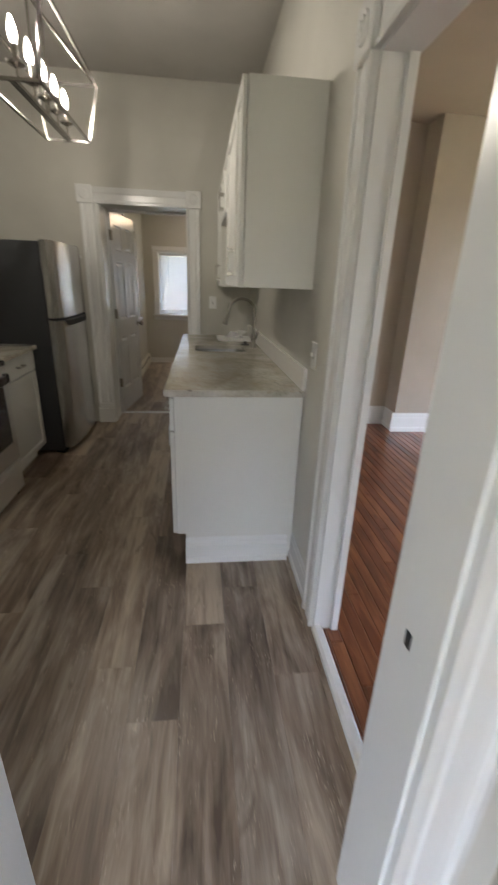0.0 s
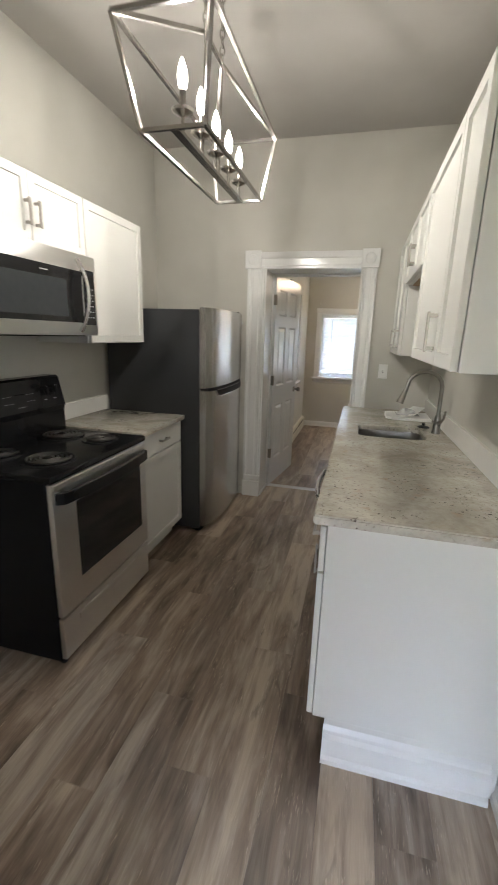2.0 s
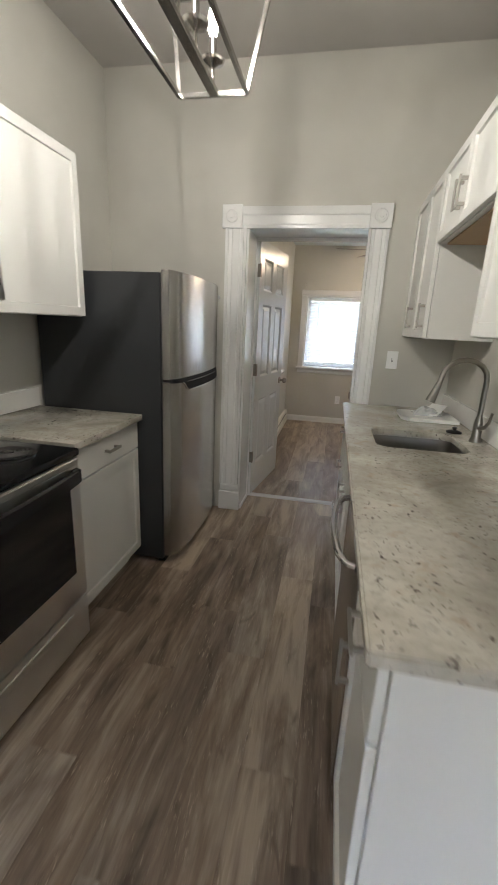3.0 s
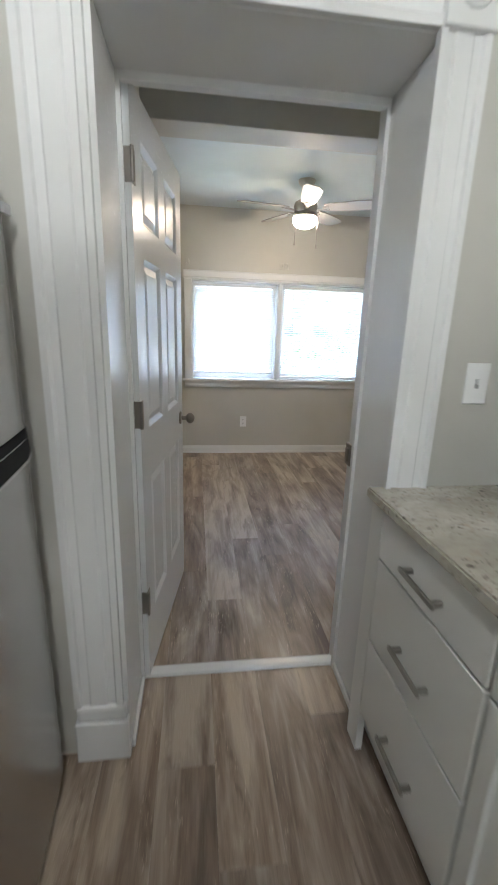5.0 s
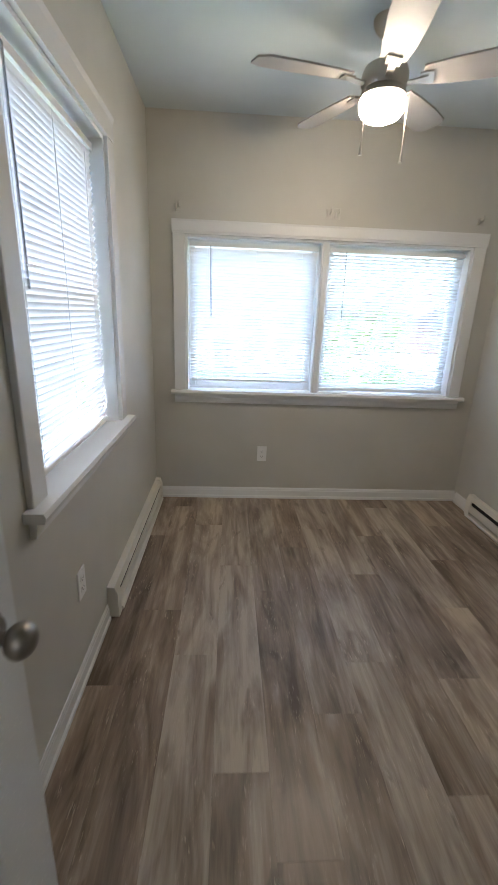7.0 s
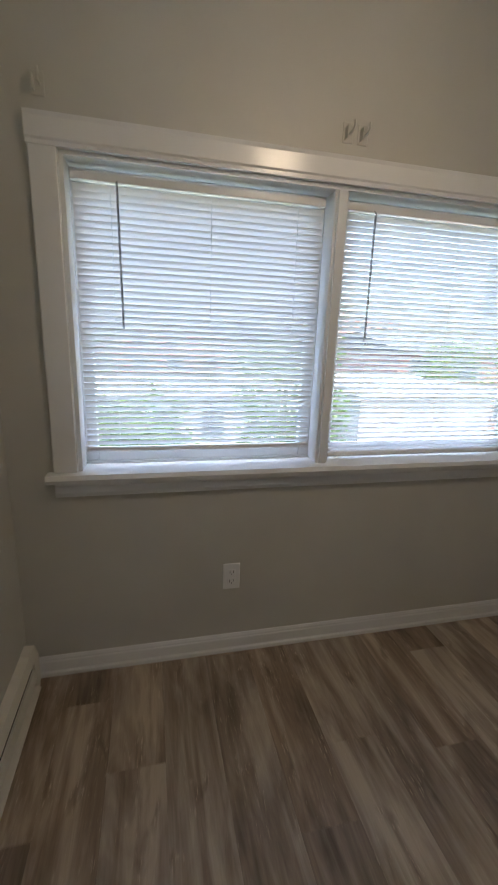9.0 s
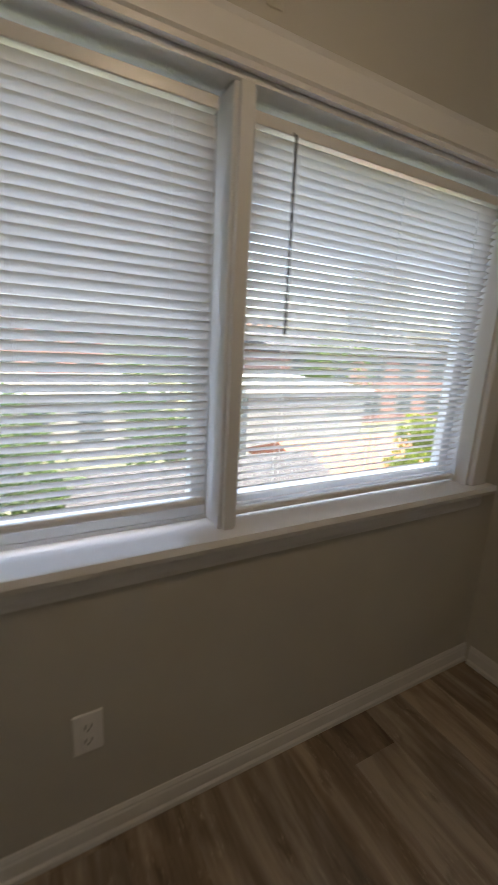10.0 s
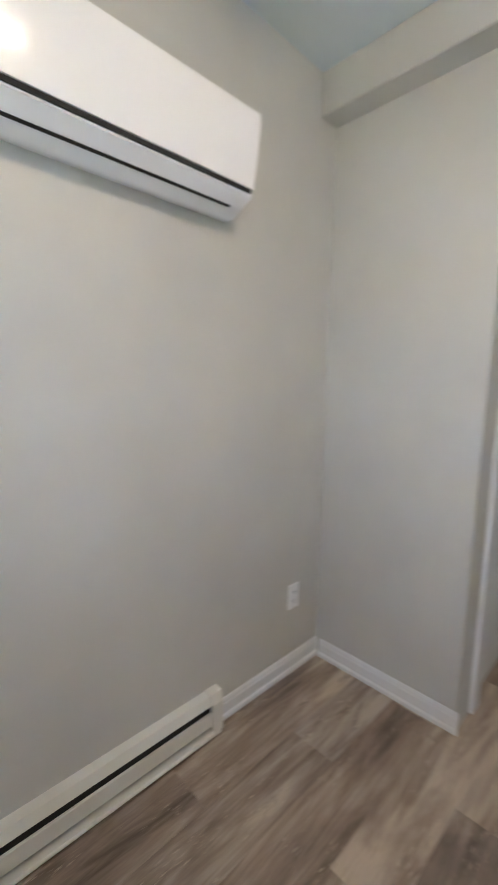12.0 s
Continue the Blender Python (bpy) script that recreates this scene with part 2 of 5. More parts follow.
def slat_mat():
    """Thin white blind slats that let some daylight through."""
    m, nt, b = material("blind_slat", (0.80, 0.765, 0.73), 0.4)
    out = nt.nodes["Material Output"]
    tr = nt.nodes.new("ShaderNodeBsdfTranslucent")
    tr.inputs[0].default_value = (0.80, 0.765, 0.73, 1)
    mx = nt.nodes.new("ShaderNodeMixShader")
    mx.inputs[0].default_value = 0.24
    nt.links.new(b.outputs[0], mx.inputs[1])
    nt.links.new(tr.outputs[0], mx.inputs[2])
    nt.links.new(mx.outputs[0], out.inputs[0])
    return m


M_SLAT = slat_mat()


def glass_mat():
    m = bpy.data.materials.new("window_glass")
    m.use_nodes = True
    nt = m.node_tree
    nt.nodes.remove(nt.nodes["Principled BSDF"])
    out = nt.nodes["Material Output"]
    t = nt.nodes.new("ShaderNodeBsdfTransparent")
    t.inputs[0].default_value = (0.95, 0.97, 0.96, 1)
    g = nt.nodes.new("ShaderNodeBsdfGlossy")
    g.inputs["Roughness"].default_value = 0.02
    mx = nt.nodes.new("ShaderNodeMixShader")
    mx.inputs[0].default_value = 0.05
    nt.links.new(t.outputs[0], mx.inputs[1])
    nt.links.new(g.outputs[0], mx.inputs[2])
    nt.links.new(mx.outputs[0], out.inputs[0])
    return m


M_GLASS = glass_mat()
M_WAND = glass_mat()
M_WAND.name = "clear_grey_wand"
for node in M_WAND.node_tree.nodes:
    if node.type == "MIX_SHADER":
        node.inputs[0].default_value = 0.35
    elif node.type == "BSDF_TRANSPARENT":
        node.inputs[0].default_value = (0.55, 0.56, 0.57, 1)


def glow(name, colour, strength):
    m = bpy.data.materials.new(name)
    m.use_nodes = True
    nt = m.node_tree
    nt.nodes.remove(nt.nodes["Principled BSDF"])
    e = nt.nodes.new("ShaderNodeEmission")
    e.inputs[0].default_value = (*colour, 1)
    e.inputs[1].default_value = strength
    nt.links.new(e.outputs[0], nt.nodes["Material Output"].inputs[0])
    return m


M_BULB = glow("lit_filament", (1.0, 0.92, 0.80), BULB)
# the clear glass emits a little too, standing in for the filament's glare
M_SHELL = glow("lit_bulb_glass", (1.0, 0.92, 0.80), 5.0)
shell = M_SHELL.node_tree
see = shell.nodes.new("ShaderNodeBsdfTransparent")
half = shell.nodes.new("ShaderNodeMixShader")
half.inputs[0].default_value = 0.3
shell.links.new(see.outputs[0], half.inputs[1])
shell.links.new(shell.nodes["Emission"].outputs[0], half.inputs[2])
shell.links.new(half.outputs[0], shell.nodes["Material Output"].inputs[0])
M_DOME = glow("lit_dome", (1.0, 0.75, 0.50), DOME)


def plank_mat(name, dark, mid, light, grey=0.0, cool=(0.80, 0.90, 1.04)):
    """Vinyl plank print: long grain, cathedral waves, knots, a tone of its own for each plank."""
    m, nt, b = material(name, mid, 0.36)
    info = nt.nodes.new("ShaderNodeObjectInfo")
    tc = nt.nodes.new("ShaderNodeTexCoord")
    add = nt.nodes.new("ShaderNodeVectorMath")
    add.operation = "ADD"
    off = nt.nodes.new("ShaderNodeCombineXYZ")
    nt.links.new(calc(nt, "MULTIPLY", info.outputs["Random"], 37.0), off.inputs[0])
    nt.links.new(calc(nt, "MULTIPLY", info.outputs["Random"], 91.0), off.inputs[1])
    nt.links.new(tc.outputs["Object"], add.inputs[0])
    nt.links.new(off.outputs[0], add.inputs[1])

    def stretched(scale):
        mp = nt.nodes.new("ShaderNodeMapping")
        mp.inputs["Scale"].default_value = scale
        nt.links.new(add.outputs[0], mp.inputs["Vector"])
        return mp.outputs["Vector"]

    wide = noise_tex(nt, stretched((8.5, 1.7, 1)), 1.0, 4, 0.55, 0.9)
    grain = noise_tex(nt, stretched((30, 2.4, 1)), 1.0, 5, 0.6, 0.8)
    fine = noise_tex(nt, stretched((260, 14, 1)), 1.0, 4, 0.65)
    knots = noise_tex(nt, stretched((15, 4.2, 1)), 1.0, 3, 0.5, 0.8)
    ticks = noise_tex(nt, stretched((170, 22, 1)), 1.0, 3, 0.6)
    tone = nt.nodes.new("ShaderNodeSeparateColor")
    nt.links.new(info.outputs["Color"], tone.inputs[0])
    f = calc(nt, "ADD", calc(nt, "MULTIPLY", calc(nt, "ADD", wide, 0.18), 0.52), calc(nt, "MULTIPLY", grain, 0.31))
    f = calc(nt, "ADD", f, calc(nt, "MULTIPLY", calc(nt, "SUBTRACT", tone.outputs[0], 0.5), 0.15))
    col = ramp(nt, f, [(0.375, dark), (0.50, mid), (0.625, light)])
    # greyer planks among the brown ones
    col = mix(nt, calc(nt, "MULTIPLY", ramp(nt, calc(nt, "FRACT", calc(nt, "MULTIPLY", info.outputs["Random"], 7.3)), [(0.45, (0, 0, 0)), (0.75, (1, 1, 1))]), grey), col, cool, "MULTIPLY")
    col = mix(nt, 1.0, col, ramp(nt, fine, [(0.3, (0.92, 0.915, 0.91)), (0.6, (1, 1, 1))]), "MULTIPLY")
    kn = ramp(nt, knots, [(0.62, (0, 0, 0)), (0.74, (1, 1, 1))])
    col = mix(nt, calc(nt, "MULTIPLY", kn, 0.55), col, tuple(c * 0.6 for c in dark))
    tk = calc(nt, "MULTIPLY", ramp(nt, ticks, [(0.58, (0, 0, 0)), (0.66, (1, 1, 1))]), ramp(nt, knots, [(0.50, (0, 0, 0)), (0.62, (1, 1, 1))]))
    col = mix(nt, calc(nt, "MULTIPLY", tk, 0.55), col, tuple(min(1, c * 1.3) for c in light))
    nt.links.new(col, b.inputs["Base Color"])
    nt.links.new(calc(nt, "ADD", calc(nt, "MULTIPLY", grain, 0.22), 0.22), b.inputs["Roughness"])
    bump(nt, b, calc(nt, "ADD", grain, fine), 0.12, 0.0012)
    return m


M_PLANK = plank_mat("vinyl_plank", (0.125, 0.086, 0.061), (0.30, 0.228, 0.170), (0.53, 0.435, 0.335), 0.4)
M_OAK = plank_mat("red_oak_strip", (0.085, 0.026, 0.012), (0.19, 0.058, 0.024), (0.31, 0.115, 0.05))
M_OAK.node_tree.nodes["Principled BSDF"].inputs["Coat Weight"].default_value = 0.5
M_OAK.node_tree.nodes["Principled BSDF"].inputs["Coat Roughness"].default_value = 0.15


def granite_mat():
    m, nt, b = material("cream_granite", (0.6, 0.56, 0.49), 0.12)
    v = coords(nt)
    cloud = noise_tex(nt, v, 5.5, 6, 0.62, 0.6)
    col = ramp(nt, cloud, [(0.34, (0.40, 0.375, 0.31)), (0.5, (0.52, 0.49, 0.42)), (0.68, (0.64, 0.62, 0.55))])
    mid = noise_tex(nt, v, 46, 5, 0.65)
    col = mix(nt, calc(nt, "MULTIPLY", ramp(nt, mid, [(0.48, (0, 0, 0)), (0.66, (1, 1, 1))]), 0.45), col, (0.36, 0.32, 0.27))
    # dark garnet flecks, gathered in drifts
    fleck = noise_tex(nt, v, 75, 3, 0.55, 0.3)
    drift = noise_tex(nt, v, 7.0, 3)
    k = calc(nt, "MULTIPLY", ramp(nt, fleck, [(0.605, (0, 0, 0)), (0.65, (1, 1, 1))]), ramp(nt, drift, [(0.42, (0, 0, 0)), (0.60, (0.95, 0.95, 0.95))]))
    rust = noise_tex(nt, v, 21, 3, 0.5)
    col = mix(nt, calc(nt, "MULTIPLY", ramp(nt, rust, [(0.60, (0, 0, 0)), (0.74, (1, 1, 1))]), 0.45), col, (0.42, 0.30, 0.20))
    col = mix(nt, k, col, (0.07, 0.05, 0.045))
    nt.links.new(col, b.inputs["Base Color"])
    nt.links.new(calc(nt, "ADD", calc(nt, "MULTIPLY", mid, 0.12), 0.06), b.inputs["Roughness"])
    return m


M_GRANITE = granite_mat()
M_SPLASH = paint("backsplash_stone", (0.72, 0.71, 0.68), 0.22, 60, 0.03, 0.04)


# ---- the large structure ----
XL, XR, YF, KH = -1.815, 0.55, 4.90, 2.93          # kitchen
BL, BR, BF, BH = -0.875, 1.453, 8.315, 2.495       # back room


def wall(name, axis, t0, t1, a0, a1, z0, z1, holes, mat, label):
    """A wall of thickness t0..t1 that runs from a0 to a1 along an axis, with holes (a, a, z, z) through it."""
    bm = bmesh.new()
    acut = sorted({a0, a1, *[h[0] for h in holes], *[h[1] for h in holes]})
    for p, q in zip(acut, acut[1:]):
        spans = [(z0, z1)]
        for h in holes:
            if h[0] <= p + 1e-6 and q <= h[1] + 1e-6:
                nxt = []
                for lo, hi in spans:
                    if h[2] > lo:
                        nxt.append((lo, min(hi, h[2])))
                    if h[3] < hi:
                        nxt.append((max(lo, h[3]), hi))
                spans = nxt
        for lo, hi in spans:
            if hi - lo > 1e-4:
                if axis == "x":
                    box(bm, p, t0, lo, q, t1, hi)
                else:
                    box(bm, t0, p, lo, t1, q, hi)
    bmesh.ops.remove_doubles(bm, verts=bm.verts, dist=1e-5)
    return solid(name, bm, mat, label, "wall")


wall("wall_kitchen_west", "y", XL - 0.12, XL, 1.05, YF, -0.05, KH + 0.05, [], M_WALL, "warm grey painted kitchen wall behind the range")
wall("wall_kitchen_east", "y", XR, XR + 0.10, 1.19, YF, -0.05, KH + 0.05, [(1.28, 2.01, -0.05, 2.005)], M_WALL, "warm grey painted kitchen wall with a doorway")
wall("wall_kitchen_north", "x", YF, 5.24, -3.0, 2.6, -0.05, KH + 0.05, [(-0.82, -0.038, -0.05, 2.005)], M_WALL, "thick warm grey wall with a cased doorway")
wall("wall_kitchen_south", "x", 1.05, 1.19, -3.0, XR + 0.12, -0.05, KH + 0.05, [(-0.325, 0.411, -0.05, 2.03)], M_WALL, "warm grey wall with the first doorway")
wall("wall_back_west", "y", BL - 0.14, BL, 5.24, BF + 0.14, -0.05, BH + 0.05, [(6.48, 7.35, 0.814, 2.02)], M_WALL, "warm grey painted wall with one blinded window")
wall("wall_back_north", "x", BF, BF + 0.14, BL, BR, -0.05, BH + 0.05, [(-0.647, 1.253, 0.801, 1.83)], M_WALL, "warm grey painted wall with a wide double window")
wall("wall_back_east", "y", BR, BR + 0.14, 6.24, BF + 0.14, -0.05, BH + 0.05, [], M_WALL, "warm grey painted wall behind the heat pump")
wall("wall_back_return", "x", 6.24, 6.34, 0.80, BR, -0.05, BH, [], M_WALL, "short warm grey return wall beside the passage")
wall("wall_passage_east", "y", 0.80, 0.92, 5.24, 6.24, -0.05, BH + 0.05, [(5.42, 6.12, -0.05, 2.03)], M_WALL, "warm grey passage wall with a closed white door")
bm = bmesh.new()
box(bm, 0.93, 5.24, -0.05, 1.0, 6.24, BH + 0.05)
solid("wall_passage_closet", bm, M_WALL, "plain wall closing the closet behind the door", "wall")
bm = bmesh.new()
box(bm, BL, 6.245, 2.335, BR, 6.445, BH, 0.004)
solid("beam", bm, M_WALL, "painted beam boxed in below the back room ceiling", "beam")

bm = bmesh.new()
box(bm, XL - 0.1, 1.1, KH, XR + 0.1, YF + 0.1, KH + 0.1)
solid("ceiling_kitchen", bm, M_CEIL, "grey painted plaster kitchen ceiling", "ceiling")
bm = bmesh.new()
box(bm, BL - 0.1, 5.14, BH, BR + 0.1, BF + 0.1, BH + 0.1)
solid("ceiling_back", bm, M_CEIL_B, "pale painted back room ceiling", "ceiling")

# rooms that are only glimpsed: the living room to the east and the room that the walk starts in
wall("wall_living_north", "x", 4.82, 4.89, XR + 0.10, 4.6, -0.05, 2.8, [], M_LIVING, "tan painted living room wall")
bm = bmesh.new()
box(bm, 2.05, 4.56, 0, 4.5, 4.82, 2.75, 0.004)
solid("chimney_breast", bm, M_LIVING, "tan painted chimney breast standing out of the wall", "wall")
# window openings out of view, placed and sized to let daylight in
wall("wall_living_east", "y", 4.5, 4.6, -3.0, 4.82, -0.05, 2.8, [(-2.8, 0.8, 0.3, 2.6), (2.5, 4.3, 0.4, 2.5)], M_LIVING, "tan painted living room wall with two unseen window openings for daylight")
wall("wall_living_south", "x", -3.1, -3.0, -3.0, 4.6, -0.05, 3.0, [(-2.0, 0.5, 0.6, 2.3)], M_WALL, "plain painted wall with an unseen window opening for daylight")
wall("wall_front_west", "y", -3.1, -3.0, -3.0, 1.19, -0.05, 3.0, [(-2.1, -0.5, 0.6, 2.3)], M_WALL, "plain painted wall with an unseen window opening for daylight")
wall("wall_front_east", "y", 1.5, 1.6, -3.0, 1.0, -0.05, 3.0, [], M_WALL, "plain painted wall of the first room")
wall("wall_living_inner", "x", 0.95, 1.05, XR + 0.10, 1.6, -0.05, 3.0, [], M_LIVING, "plain painted wall of the living room")
bm = bmesh.new()
box(bm, XR + 0.10, 0.9, 2.75, 4.6, 4.89, 2.85)
box(bm, 1.6, -3.1, 2.75, 4.6, 0.9, 2.85)
solid("ceiling_living", bm, M_LIVING, "tan painted living room ceiling", "ceiling")
bm = bmesh.new()
box(bm, -3.1, -3.1, KH, 1.6, 1.1, KH + 0.1)
solid("ceiling_front", bm, M_CEIL, "grey painted ceiling of the first room", "ceiling")

# floors: a bed under each, the planks themselves come last
bm = bmesh.new()
box(bm, XL - 0.1, -3.0, -0.08, XR, 5.3, -0.006)
box(bm, -3.1, -3.0, -0.08, XL - 0.1, 1.1, -0.006)
box(bm, BL - 0.1, 5.3, -0.08, BR + 0.1, BF + 0.1, -0.006)
floor = solid("floor", bm, M_DARK, "wood-look vinyl plank floor in brown and grey", "floor")
bm = bmesh.new()
box(bm, XR + 0.002, -3.0, -0.08, 4.6, 4.85, -0.006)
floor_oak = solid("floor_living", bm, M_OAK, "glossy red-brown oak strip floor", "floor")


def skirting(name, axis, face, out, a0, a1, h, label, mat=M_TRIM, depth=0.009):
    """A moulded baseboard with a shoe strip along a wall's face; out is the side that it stands on."""
    bm = bmesh.new()
    o = out
    shape = [(face, 0), (face + o * (depth + 0.006), 0), (face + o * (depth + 0.006), h * 0.18), (face + o * depth, h * 0.26),
             (face + o * depth, h * 0.72), (face + o * depth * 0.7, h * 0.80), (face + o * depth * 0.75, h * 0.86), (face + o * depth * 0.3, h), (face, h)]
    if axis == "y":
        bm_shape = [(u, v) for u, v in shape]
        prism(bm, bm_shape, "y", a0, a1)
    else:
        prism(bm, shape, "x", a0, a1)
    return solid(name, bm, mat, label, "baseboard")


skirting("baseboard_back_north", "x", BF, -1, BL, BR, 0.085, "white moulded baseboard below the window")
skirting("baseboard_back_west", "y", BL, 1, 6.02, 6.97, 0.085, "white moulded baseboard along the wall")
skirting("baseboard_back_west_door", "y", BL, 1, 5.26, 6.02, 0.085, "white moulded baseboard behind the open door")
skirting("baseboard_back_east", "y", BR, -1, 6.34, 6.985, 0.085, "white moulded baseboard beside the heater")
skirting("baseboard_back_east_corner", "y", BR, -1, 8.10, BF - 0.026, 0.085, "short piece of white baseboard in the corner")
skirting("baseboard_return", "x", 6.34, 1, 0.79, BR - 0.026, 0.085, "white moulded baseboard on the return wall")
skirting("baseboard_kitchen_east", "y", XR, -1, 2.14, 2.515, 0.16, "tall white moulded baseboard beside the cabinet")
skirting("baseboard_kitchen_west", "y", XL, 1, 1.19, 1.45, 0.16, "tall white moulded baseboard")
skirting("baseboard_living", "x", 4.82, -1, XR + 0.10, 2.05, 0.2, "tall white moulded baseboard in the living room")
skirting("baseboard_chimney", "x", 4.56, -1, 2.02, 4.5, 0.2, "tall white moulded baseboard on the chimney breast")
skirting("baseboard_chimney_side", "y", 2.05, -1, 4.56, 4.80, 0.2, "white baseboard on the side of the chimney breast")


# ---- door casings ----
def fluted(bm, x0, x1, y, out, z0, z1):
    """A casing board with raised edges and a flat middle, on a wall that faces along y."""
    w = x1 - x0
    shape = [(x0, y), (x0, y + out * 0.026), (x0 + w * 0.12, y + out * 0.026), (x0 + w * 0.16, y + out * 0.016), (x0 + w * 0.3, y + out * 0.014),
             (x0 + w * 0.34, y + out * 0.02), (x0 + w * 0.66, y + out * 0.02), (x0 + w * 0.7, y + out * 0.014), (x0 + w * 0.84, y + out * 0.016), (x0 + w * 0.88, y + out * 0.026), (x1, y + out * 0.026), (x1, y)]
    prism(bm, shape, "z", z0, z1)


def rosette(bm, c, y, out, r):
    for k, (a, d) in enumerate(((r, 0.006), (r * 0.72, 0.010), (r * 0.36, 0.016))):
        cyl(bm, (c[0], y, c[1]), (c[0], y + out * d, c[1]), a, a * 0.9, 24)


case = thing("door_1", (-0.43, YF, 0), "white painted doorway casing with corner rosettes and fluted sides", "door casing", kind="structure")
bm = bmesh.new()
fluted(bm, -0.975, -0.832, YF, -1, 0.205, 2.0)
part("side_board", bm, M_TRIM, case)
bm = bmesh.new()
fluted(bm, -0.062, 0.062, YF, -1, 0.906, 2.0)
part("side_board", bm, M_TRIM, case)
bm = bmesh.new()
box(bm, -0.978, YF - 0.034, 0, -0.815, YF, 0.15, 0.004)
box(bm, -0.972, YF - 0.030, 0.15, -0.82, YF, 0.205, 0.012, 2)
part("plinth_block", bm, M_TRIM, case)
bm = bmesh.new()
hy = [(YF, 2.0), (YF - 0.024, 2.0), (YF - 0.024, 2.018), (YF - 0.016, 2.028), (YF - 0.016, 2.075), (YF - 0.024, 2.085), (YF - 0.030, 2.11), (YF - 0.034, 2.125), (YF, 2.125)]
prism(bm, hy, "x", -0.862, -0.06)
part("head_board", bm, M_TRIM, case)
for x0, x1 in ((-0.997, -0.862), (-0.062, 0.072)):
    bm = bmesh.new()
    box(bm, x0, YF - 0.036, 1.998, x1, YF, 2.138, 0.004)
    rosette(bm, ((x0 + x1) / 2, 2.068), YF - 0.036, -1, 0.04)
    part("corner_block", bm, M_TRIM, case, smooth=True)
bm = bmesh.new()
box(bm, -0.832, YF - 0.004, 0, -0.818, 5.244, 2.01)
box(bm, -0.826, 5.165, 0, -0.806, 5.185, 2.01)
part("jamb", bm, M_TRIM, case)
bm = bmesh.new()
box(bm, -0.040, YF - 0.004, 0, -0.026, 5.244, 2.01)
box(bm, -0.052, 5.165, 0, -0.038, 5.185, 2.01)
part("jamb", bm, M_TRIM, case)
bm = bmesh.new()
box(bm, -0.82, YF - 0.004, 1.998, -0.04, 5.244, 2.012)
box(bm, -0.81, 5.165, 1.975, -0.05, 5.185, 1.998)
part("jamb_head", bm, M_TRIM, case)
for x in (-0.818, -0.052):
    bm = bmesh.new()
    box(bm, x, YF + 0.002, 0, x + 0.013, 5.164, 0.032, 0.004)
    part("shoe_strip", bm, M_TRIM, case)
bm = bmesh.new()
box(bm, -0.90, 5.24, 0, -0.832, 5.256, 2.08, 0.003)
box(bm, -0.026, 5.24, 0, 0.05, 5.256, 2.08, 0.003)
box(bm, -0.832, 5.24, 2.012, -0.026, 5.256, 2.08, 0.003)
part("back_casing", bm, M_TRIM, case)
bm = bmesh.new()
box(bm, -0.055, 5.188, 0.87, -0.041, 5.235, 0.95, 0.002)
box(bm, -0.062, 5.198, 0.885, -0.05, 5.222, 0.935, 0.003)
part("strike_plate", bm, M_HINGE, case, "brushed nickel strike plate")
bm = bmesh.new()
prism(bm, [(5.185, 0), (5.19, 0.012), (5.20, 0.016), (5.222, 0.016), (5.232, 0.012), (5.237, 0)], "x", -0.818, -0.04)
solid("threshold", bm, M_TRIM, "white painted threshold strip in the doorway", "threshold")

# the doorway to the living room, seen at the start
case2 = thing("door_2", (XR, 1.65, 0), "white painted doorway casing with corner rosettes, door removed", "door casing", kind="structure")


def fluted_x(bm, y0, y1, x, out, z0, z1):
    w = y1 - y0
    shape = [(x, y0), (x + out * 0.026, y0), (x + out * 0.026, y0 + w * 0.12), (x + out * 0.016, y0 + w * 0.16), (x + out * 0.014, y0 + w * 0.3), (x + out * 0.02, y0 + w * 0.34),
             (x + out * 0.02, y0 + w * 0.66), (x + out * 0.014, y0 + w * 0.7), (x + out * 0.016, y0 + w * 0.84), (x + out * 0.026, y0 + w * 0.88), (x + out * 0.026, y1), (x, y1)]
    prism(bm, shape, "z", z0, z1)


bm = bmesh.new()
fluted_x(bm, 2.012, 2.135, XR, -1, 0.0, 2.0)
part("side_board", bm, M_TRIM, case2)
bm = bmesh.new()
fluted_x(bm, 1.192, 1.278, XR, -1, 0.0, 2.0)
part("side_board", bm, M_TRIM, case2)
bm = bmesh.new()
prism(bm, [(XR, 2.0), (XR - 0.024, 2.0), (XR - 0.016, 2.028), (XR - 0.016, 2.08), (XR - 0.03, 2.12), (XR, 2.125)], "y", 1.19, 2.008)
part("head_board", bm, M_TRIM, case2)
bm = bmesh.new()
box(bm, XR - 0.036, 2.006, 1.998, XR, 2.142, 2.138, 0.004)
for a, d in ((0.04, 0.006), (0.029, 0.010), (0.015, 0.016)):
    cyl(bm, (XR - 0.036, 2.074, 2.068), (XR - 0.036 - d, 2.074, 2.068), a, a * 0.9, 24)
part("corner_block", bm, M_TRIM, case2, smooth=True)
for y0, y1 in ((1.998, 2.012), (1.278, 1.292)):
    bm = bmesh.new()
    box(bm, XR - 0.004, y0, 0, XR + 0.104, y1, 2.006)
    box(bm, XR + 0.07, min(y0, 1.985) if y0 > 1.5 else y1, 0, XR + 0.098, y0 if y0 > 1.5 else y1 + 0.012, 2.0)
    part("jamb", bm, M_TRIM, case2)
bm = bmesh.new()
box(bm, XR - 0.004, 1.292, 1.993, XR + 0.104, 1.998, 2.006)
part("jamb_head", bm, M_TRIM, case2)
bm = bmesh.new()
